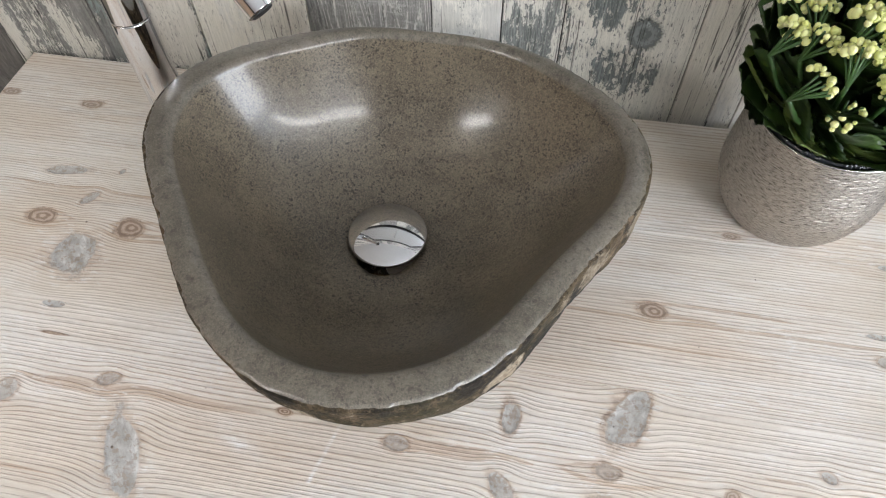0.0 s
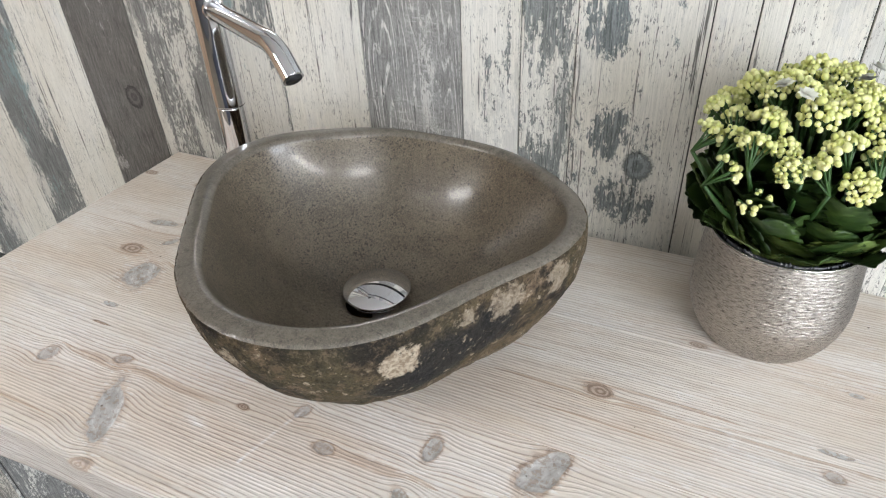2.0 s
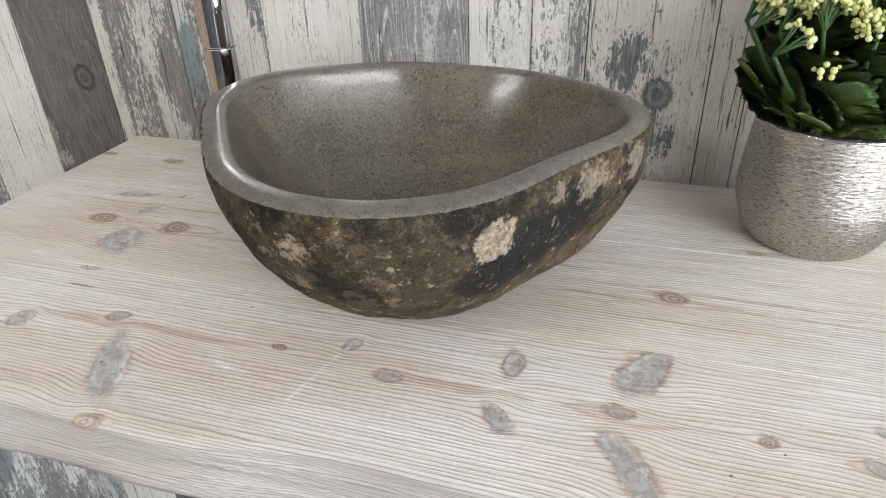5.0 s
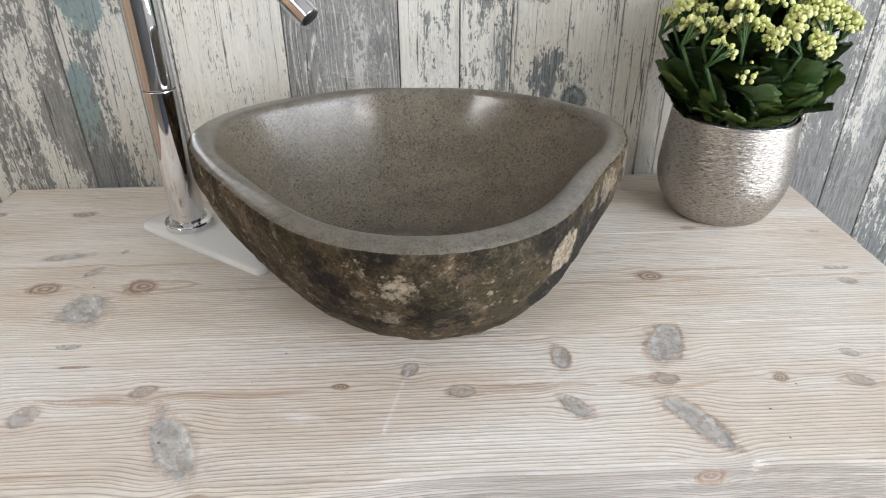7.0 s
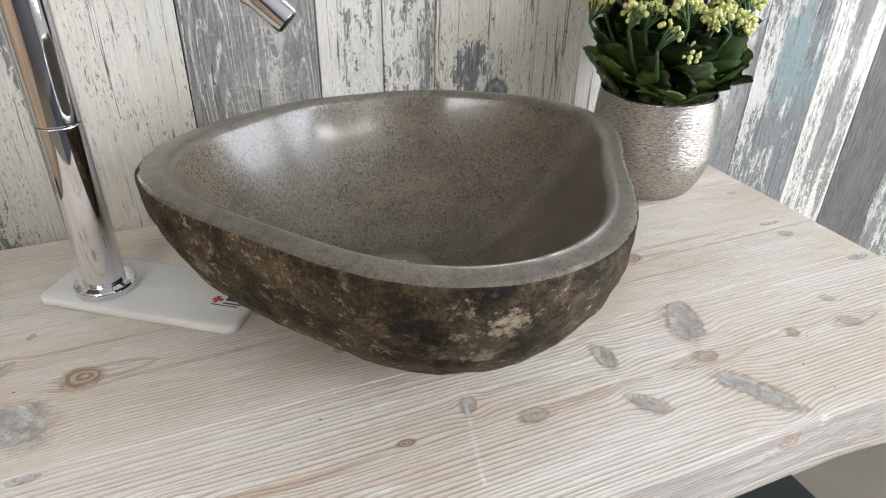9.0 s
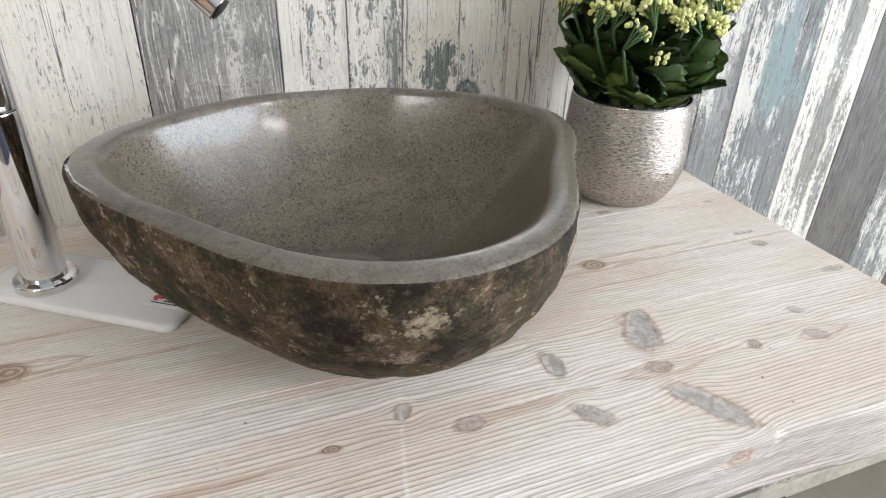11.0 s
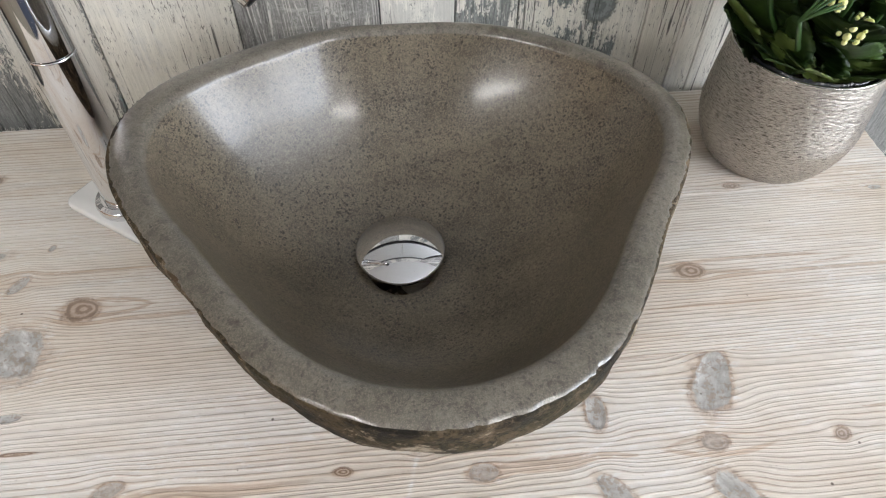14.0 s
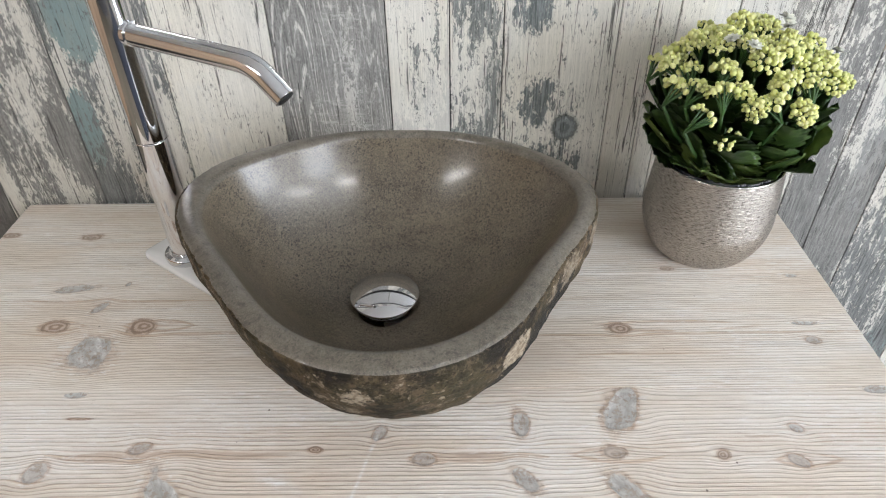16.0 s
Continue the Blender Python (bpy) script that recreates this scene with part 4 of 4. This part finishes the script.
def make_plate():
    plate = thing("ceramic_plate", "white glazed ceramic display plate under the tap", "plate", (*PLATE_A, COUNTER_Z), PLATE_TURN)
    L, B, H, r = 0.200, 0.082, 0.009, 0.011
    ring = []
    for cx, cy, a0 in ((L - r, r, -90), (L - r, B - r, 0), (r, B - r, 90), (r, r, 180)):
        ring += [(cx + math.cos(radians(a0 + 10 * k)), cy + math.sin(radians(a0 + 10 * k)), cx, cy) for k in range(10)]
    bm, loops = bmesh.new(), []
    for inset, z in ((0.001, 0.0005), (0.0, 0.0015), (0.0, H - 0.0025), (0.0008, H - 0.0008), (0.0028, H)):
        loops.append([bm.verts.new((cx + (px - cx) * (r - inset), cy + (py - cy) * (r - inset), z)) for px, py, cx, cy in ring])
    for a, b in zip(loops, loops[1:]):
        for i in range(len(ring)):
            j = (i + 1) % len(ring)
            bm.faces.new((a[i], a[j], b[j], b[i]))
    bm.faces.new(loops[0][::-1]), bm.faces.new(loops[-1])
    part("slab", bm, M_CERAMIC, plate)
    # printed mark: red emblem and grey bars
    sticker = part("printed_label", box((0.034, 0.020, 0.0003), (0.176, 0.034, H + 0.00025)), M_CERAMIC, plate, "small printed label", smooth=False)
    em = box((0.004, 0.010, 0.0002), (0.165, 0.036, H + 0.0006))
    box((0.010, 0.004, 0.0002), (0.166, 0.036, H + 0.00065), bm=em)
    part("emblem", em, M_RED, sticker, "red emblem", smooth=False)
    for y, w, h in ((0.039, 0.017, 0.006), (0.0320, 0.018, 0.0018), (0.0285, 0.026, 0.0014)):
        part("text_bar", box((w, h, 0.0002), (0.182 if h > 0.0015 else 0.176, y, H + 0.0006)), M_INK, sticker, smooth=False)
    return plate


make_plate()
TAP = (-0.252, 0.122)


def make_tap():
    z0 = COUNTER_Z + 0.0092
    tap = thing("basin_tap", "tall polished chrome basin tap with curved spout", "tap", (*TAP, z0))
    part("base_ring", lathe([(0, 0), (0.0268, 0), (0.0272, 0.0015), (0.0272, 0.0065), (0.0262, 0.0085), (0.0215, 0.0105), (0.0, 0.0105)], 72), M_CHROME, tap)
    seam = 1.022 - z0
    part("lower_body", lathe([(0, 0.0105), (0.0186, 0.0105), (0.0186, seam - 0.0014), (0.0180, seam - 0.0006), (0, seam - 0.0006)], 72), M_CHROME, tap)
    part("upper_body", lathe([(0, seam), (0.0180, seam), (0.0186, seam + 0.0008), (0.0186, 0.395), (0.0178, 0.398), (0, 0.398)], 72), M_CHROME, tap)
    d = Vector((0.17, -0.087, 0)).normalized()
    zt = 1.138 - z0
    pts = [d * 0.010 + Vector((0, 0, zt)), d * 0.152 + Vector((0, 0, zt - 0.004))]
    for k in range(1, 11):
        a = radians(4.4 * k)
        pts.append(d * (0.152 + 0.045 * math.sin(a)) + Vector((0, 0, zt - 0.004 - 0.045 * (1 - math.cos(a)))))
    e = (pts[-1] - pts[-2]).normalized()
    pts.append(pts[-1] + e * 0.022)
    spout = part("spout", tube(pts, 0.0108, 40), M_CHROME, tap, "curved chrome spout")
    tip = pts[-1]
    part("aerator", tube([tip + e * 0.0002, tip + e * 0.0012], 0.0085, 32), M_DARK, spout, "dark aerator insert")
    part("spout_joint", tube([d * 0.0165 + Vector((0, 0, zt)), d * 0.0225 + Vector((0, 0, zt))], 0.0122, 40), M_CHROME, tap)
    return tap


make_tap()

# ---- pot and plant ----
POT = (0.385, 0.146)


def make_pot():
    pot = thing("plant_pot", "silver glazed ceramic plant pot with combed horizontal grooves", "plant pot", (*POT, COUNTER_Z))
    n, segs = 400, 400
    prof = []
    for k in range(n + 1):
        w = k / n
        r = 0.0565 + 0.0190 * math.sin(min(1.0, w * 2.3) * math.pi / 2) ** 0.75 - 0.0055 * max(0.0, (w - 0.43) / 0.57) ** 1.2
        prof.append((r, 0.003 + 0.1215 * w))
    t = np.linspace(0, 2 * math.pi, segs + 1)[:-1]
    rows = []
    for r, z in prof:
        groove = 0.00036 * soft_noise(np.abs(t - math.pi) * 3, z + 0.004 * np.sin(t), (4.0, 1000), 91, 2)
        rows.append(np.stack([(r + groove) * np.cos(t), (r + groove) * np.sin(t), z + 0 * t], -1))
    pts = np.array(rows)
    me = grid_mesh("ribbed_wall", pts, closed_u=True)
    wrap = np.zeros(pts.shape)
    wrap[..., 0], wrap[..., 1] = np.abs(t - math.pi)[None, :] * 0.6, pts[..., 2] + 0.004 * np.sin(t)[None, :]
    me.attributes.new("wrap", "FLOAT_VECTOR", "POINT").data.foreach_set("vector", wrap.reshape(-1).astype(np.float32))
    me.materials.append(M_SILVER)
    new("ribbed_wall", me).parent = pot
    part("foot", lathe([(0, 0.0005), (0.046, 0.0005), (0.054, 0.0012), (0.0566, 0.0031), (0.054, 0.004), (0, 0.004)], 96), M_LIP, pot, "plain silver foot")
    part("rim", lathe([(0.0680, 0.118), (0.0700, 0.1243), (0.0702, 0.1254), (0.0694, 0.1264), (0.0682, 0.1260), (0.0673, 0.1230), (0.0673, 0.094), (0.0665, 0.094), (0.0665, 0.118)], 96), M_LIP, pot, "smooth silver rim")
    # edge of the dark plastic nursery pot with its crumpled film
    film = []
    for k, (r, z) in enumerate(((0.0640, 0.090), (0.0650, 0.118), (0.0645, 0.1255), (0.0632, 0.1260), (0.0628, 0.118), (0.0620, 0.090))):
        w = 0.0012 * soft_noise(t * 3, t * 0 + k * 0.01, (6, 9), 57, 3) * (z > 0.1)
        film.append(np.stack([(r + w) * np.cos(t), (r + w) * np.sin(t), z + 3 * np.abs(w)], -1))
    me = grid_mesh("inner_pot", np.array(film), closed_u=True)
    me.materials.append(M_FILM)
    tagged(new("inner_pot", me), "glossy dark plastic nursery pot edge").parent = pot
    return pot


make_pot()


def leaf_mesh(length, width, droop, fold, seed, mat=None):
    rng = random.Random(seed)
    nu, nv = 40, 8
    bm, grid = bmesh.new(), []
    for i in range(nu + 1):
        u = i / nu
        half = width * 0.5 * (math.sin(math.pi * min(1, 0.04 + 0.93 * u ** 1.25)) ** 0.6) if u < 1 else 0.003
        half = max(half, 0.004 if u < 0.15 else 0.002)
        row = []
        for j in range(nv + 1):
            v = 2 * j / nv - 1
            scallop = 1 + (0.07 * math.cos(u * 34) if abs(v) > 0.99 and u > 0.3 else 0)
            y = half * v * scallop
            z = fold * abs(v) ** 1.5 * half - droop * length * u * u + 0.03 * length * math.sin(5 * u + 2 * v + rng.random())
            row.append(bm.verts.new((length * u, y, z)))
        grid.append(row)
    for a, b in zip(grid, grid[1:]):
        for j in range(nv):
            bm.faces.new((a[j], b[j], b[j + 1], a[j + 1]))
    bmesh.ops.solidify(bm, geom=bm.faces[:], thickness=0.0012)
    return mesh_of("leaf", bm, mat or M_LEAF)


def cluster_mesh(seed, count):
    rng = random.Random(seed)
    bm = bmesh.new()
    placed = []
    for _ in range(count * 12):
        if len(placed) >= count:
            break
        a, q = rng.uniform(0, 2 * math.pi), rng.random() ** 0.5
        c = Vector((0.0140 * q * math.cos(a), 0.0140 * q * math.sin(a), 0.008 * (1 - q * q) + rng.uniform(-0.003, 0.003)))
        r = rng.uniform(0.0017, 0.0034)
        if all((c - o).length > 0.82 * (r + s) for o, s in placed):
            placed.append((c, r))
    for c, r in placed:
        made = bmesh.ops.create_icosphere(bm, subdivisions=2, radius=r, matrix=Matrix.Translation(c) @ Matrix.Diagonal((1, 1, 1.15, 1)))["verts"]
    return mesh_of("umbel", bm, M_BUD)


def twig_mesh(seed, count):
    rng = random.Random(seed)
    bm = bmesh.new()
    for _ in range(count):
        a, q = rng.uniform(0, 2 * math.pi), rng.uniform(0.2, 0.95)
        e = Vector((0.015 * q * math.cos(a), 0.015 * q * math.sin(a), 0.004))
        tube([(0, 0, -0.022), (e.x * 0.4, e.y * 0.4, -0.010), e], [0.0013, 0.0010, 0.0008], 6, bm)
    return mesh_of("umbel_stalk", bm, M_STEM)


def flower_mesh(seed):
    rng = random.Random(seed)
    bm = bmesh.new()
    for layer, (count, size, lift) in enumerate(((9, 0.0078, 0.1), (8, 0.0062, 0.6), (6, 0.0042, 1.2))):
        for k in range(count):
            a = 2 * math.pi * (k + 0.5 * layer) / count + rng.uniform(-0.2, 0.2)
            m = Matrix.Rotation(a, 4, "Z") @ Matrix.Rotation(-lift + rng.uniform(-0.15, 0.15), 4, "Y")
            w = size * 0.42
            v = [bm.verts.new(m @ Vector(q)) for q in ((0.0005, -0.0006, 0), (size * 0.55, -w, 0.0007), (size, 0, 0.0002), (size * 0.55, w, 0.0007), (0.0005, 0.0006, 0))]
            bm.faces.new(v)
    bmesh.ops.solidify(bm, geom=bm.faces[:], thickness=0.0005)
    return mesh_of("flower", bm, M_PETAL)


def make_plant():
    rng = random.Random(12)
    base = (*POT, COUNTER_Z + 0.0920)
    plant = thing("kalanchoe_plant", "bushy kalanchoe with dark green leaves and yellow-green buds", "plant", base)
    part("soil", lathe([(0, 0), (0.060, 0), (0.0618, 0.006), (0.0615, 0.026), (0.03, 0.030), (0, 0.031)], 48), M_SOIL, plant)
    leaves = [leaf_mesh(0.078, 0.072, 0.04, 0.26, 1), leaf_mesh(0.070, 0.064, 0.10, 0.20, 2), leaf_mesh(0.082, 0.068, -0.05, 0.34, 3), leaf_mesh(0.076, 0.062, 0.02, 0.26, 4)]

    def put(name, me, m):
        ob = new(name, me)
        ob.parent = plant
        ob.matrix_parent_inverse = Matrix.Identity(4)
        ob.matrix_local = m
        return ob

    for tier, (count, rad, z, tilt, spread) in enumerate(((12, 0.044, 0.030, -60, 6), (14, 0.046, 0.036, -66, 8), (13, 0.040, 0.050, -64, 8), (13, 0.034, 0.066, -70, 8), (14, 0.052, 0.060, -66, 9), (10, 0.034, 0.080, -74, 8), (11, 0.052, 0.026, -60, 5))):
        for k in range(count):
            a = 360 * (k + 0.4 * tier) / count + rng.uniform(-12, 12)
            m = pose(rad * math.cos(radians(a)), rad * math.sin(radians(a)), z + rng.uniform(-0.008, 0.008), rng.uniform(-14, 14), tilt + rng.uniform(-spread, spread), 0)
            turn = pose(m.translation.x, m.translation.y, m.translation.z) @ pose(0, 0, 0, 0, 0, a) @ pose(0, 0, 0, rng.uniform(-32, 32), tilt + rng.uniform(-1.7 * spread, 1.7 * spread), 0)
            put("leaf", leaves[(k + tier) % 4], turn @ Matrix.Diagonal((*(3 * (rng.uniform(0.72, 0.98),)), 1)))
    # small paler leaves leaning over the rim
    young = [leaf_mesh(0.054, 0.056, 0.10, 0.15, 21, M_YOUNG), leaf_mesh(0.056, 0.054, 0.14, 0.22, 22)]
    for k in range(18):
        a = 20 * k + rng.uniform(-7, 7)
        turn = pose(0.047 * math.cos(radians(a)), 0.047 * math.sin(radians(a)), 0.032) @ pose(0, 0, 0, 0, 0, a) @ pose(0, 0, 0, rng.uniform(-25, 25), rng.uniform(-68, -34), 0)
        put("leaf", young[(k // 2) % 2], turn @ Matrix.Diagonal((*(3 * (rng.uniform(0.75, 1.1),)), 1)))
    # broad pale leaves standing against the front of the rim
    for a, z, lean, size in ((-112, 0.028, -78, 1.0), (-96, 0.024, -66, 0.95), (-140, 0.030, -70, 0.85), (-60, 0.028, -62, 1.05), (-20, 0.030, -56, 1.25), (178, 0.030, -58, 1.2)):
        turn = pose(0.056 * math.cos(radians(a)), 0.056 * math.sin(radians(a)), z) @ pose(0, 0, 0, 0, 0, a) @ pose(0, 0, 0, rng.uniform(-12, 12), lean, 0)
        put("leaf", young[0], turn @ Matrix.Diagonal((size, size, size, 1)))
    clusters = [cluster_mesh(s, c) for s, c in ((1, 38), (2, 30), (3, 44), (4, 13))]
    twigs = [twig_mesh(s, 8) for s in (5, 6)]
    flower = [flower_mesh(s) for s in (7, 8)]
    heads = []
    golden = math.pi * (3 - math.sqrt(5))
    for i in range(50):
        q = math.sqrt((i + 0.5) / 50)
        a = i * golden
        x, y = 0.096 * q * math.cos(a), 0.086 * q * math.sin(a)
        z = 0.174 - 0.048 * q ** 2.2 + rng.uniform(-0.010, 0.010)
        heads.append((x, y, z, q, a))
    for x, y, z, r in ((-0.066, -0.074, 0.120, 3), (-0.038, -0.080, 0.098, 3)):
        heads.append((x, y, z, 0.9, math.atan2(y, x)))
    for i, (x, y, z, q, a) in enumerate(heads):
        kind = 3 if i >= 50 else i % 3
        lean = 48 * q ** 1.5
        m = pose(x, y, z) @ pose(0, 0, 0, 0, 0, math.degrees(a)) @ pose(0, 0, 0, 0, lean, rng.uniform(0, 360))
        k = rng.uniform(0.82, 1.12)
        put("umbel", clusters[kind], m @ Matrix.Diagonal((k, k, k, 1)))
        put("umbel_stalk", twigs[i % 2], m)
        foot = Vector((x * 0.35, y * 0.35, 0.03))
        tip = m @ Vector((0, 0, -0.021))
        mid = foot.lerp(tip, 0.55) + Vector((x * 0.10, y * 0.10, 0.004))
        part("stem", tube([foot, foot.lerp(mid, 0.5), mid, mid.lerp(tip, 0.6), tip], [0.0026, 0.0024, 0.0022, 0.0019, 0.0016], 8), M_STEM, plant)
    for x, y, z in ((-0.020, -0.045, 0.180), (-0.036, -0.030, 0.181), (0.030, 0.010, 0.188), (0.078, -0.020, 0.163), (0.050, 0.040, 0.175), (0.020, -0.020, 0.188)):
        put("flower", flower[rng.randrange(2)], pose(x, y, z, rng.uniform(10, 35), rng.uniform(-20, 20), rng.uniform(0, 360)) @ Matrix.Diagonal((1.15, 1.15, 1.15, 1)))
    return plant


make_plant()

# ---- boards of the back wall ----
SEAMS = [(-2.5, "grey"), (-2.36, "white"), (-2.22, "teal"), (-2.08, "dark"), (-1.94, "white"), (-1.80, "flaky"), (-1.66, "grey"), (-1.52, "white"), (-1.39, "blue"), (-1.25, "teal"), (-1.115, "white"), (-0.975, "teal"), (-0.850, "white"), (-0.704, "dark"), (-0.559, "grey"), (-0.494, "grey"), (-0.418, "teal"), (-0.281, "white"), (-0.143, "ash"), (-0.002, "flaky"), (0.074, "flaky"), (0.139, "blue"), (0.277, "white"), (0.319, "white"), (0.346, "white"), (0.415, "pale"), (0.546, "grey"), (0.603, "grey"), (0.670, "teal"), (0.815, "white"), (0.935, "dark"), (1.080, "grey"), (1.215, "brown"), (1.36, "white"), (1.5, "grey"), (1.64, "teal"), (1.78, "flaky"), (1.92, "white"), (2.06, "dark"), (2.2, "white"), (2.34, "grey"), (2.48, "teal"), (2.62, "grey"), (2.7, "")]
ZONES = {
    -0.975: [(-0.93, 0.87, 0.04, 0.09, -0.02, 0.12), (-0.90, 0.76, 0.05, 0.04, -0.10, 0.0)],
    -0.704: [(-0.700, 0.832, 0.010, 0.030, 0.22, 0.0), (-0.690, 0.792, 0.016, 0.012, 0.20, 0.0)],
    -0.559: [(-0.550, 0.95, 0.012, 0.30, 0.10, 0.0)],
    -0.494: [(-0.455, 0.86, 0.02, 0.06, 0.06, 0.0), (-0.44, 0.93, 0.02, 0.06, -0.10, 0.0)],
    -0.418: [(-0.372, 1.10, 0.036, 0.055, 0.05, 0.14), (-0.345, 1.02, 0.012, 0.05, 0.05, 0.14), (-0.405, 0.96, 0.016, 0.06, 0.02, 0.12), (-0.33, 0.95, 0.05, 0.12, 0.06, -0.10), (-0.40, 0.87, 0.025, 0.03, -0.12, 0.0)],
    -0.143: [(-0.035, 1.02, 0.030, 0.09, 0.045, 0.0)],
    -0.002: [(0.010, 1.0, 0.013, 0.60, 0.18, 0.0), (0.068, 1.05, 0.006, 0.60, 0.12, 0.0)],
    0.074: [(0.105, 1.0, 0.030, 0.50, -0.025, 0.0)],
    0.139: [(0.172, 1.12, 0.028, 0.050, -0.08, 0.0), (0.215, 1.055, 0.060, 0.030, 0.11, -0.2), (0.205, 0.985, 0.042, 0.036, -0.075, 0.0), (0.215, 0.905, 0.040, 0.036, -0.085, 0.0), (0.268, 1.0, 0.014, 0.40, 0.12, -0.2)],
    0.546: [(0.575, 0.80, 0.03, 0.20, -0.05, 0.0)],
    0.603: [(0.640, 0.95, 0.02, 0.10, 0.03, 0.0), (0.635, 0.76, 0.04, 0.05, -0.12, 0.0)],
    0.670: [(0.738, 0.98, 0.030, 0.11, 0.04, 0.12), (0.735, 0.83, 0.03, 0.03, -0.08, 0.0), (0.69, 0.92, 0.02, 0.12, 0.04, -0.1), (0.79, 0.80, 0.03, 0.10, -0.06, 0.0)],
    0.815: [(0.835, 0.95, 0.012, 0.50, -0.10, 0.0), (0.875, 0.90, 0.022, 0.40, -0.15, 0.0), (0.915, 0.80, 0.014, 0.20, -0.12, 0.0)],
    0.935: [(1.05, 0.95, 0.03, 0.06, 0.10, 0.0)],
    1.080: [(1.10, 0.80, 0.03, 0.09, -0.20, 0.0)],
}
ROT = {-0.704: (-0.602, 0.930, 1.1), 0.139: (0.224, 0.952, 3.0)}
for i, ((x0, kind), (x1, _)) in enumerate(zip(SEAMS, SEAMS[1:])):
    mat = board_material(f"board_{kind}", i + 1, *BOARD_KINDS[kind], ROT.get(x0), ZONES.get(x0, ())) if -1.2 < x0 < 1.3 else M_BOARDS[kind]
    part("board", box((x1 - x0 - 0.0014, 0.006, HZ - 0.06), ((x0 + x1) / 2, WALL_Y + 0.0029, MZ + 0.03), 0.0006, 1), mat, wall_back, smooth=False)
tagged(part("baseboard", box((W, 0.014, 0.06), (MX, WALL_Y - 0.003, FLOOR_Z + 0.03), 0.003), M_PLASTER, smooth=False), "rough cream plaster strip along the foot of the wall", "baseboard", kind="structure")
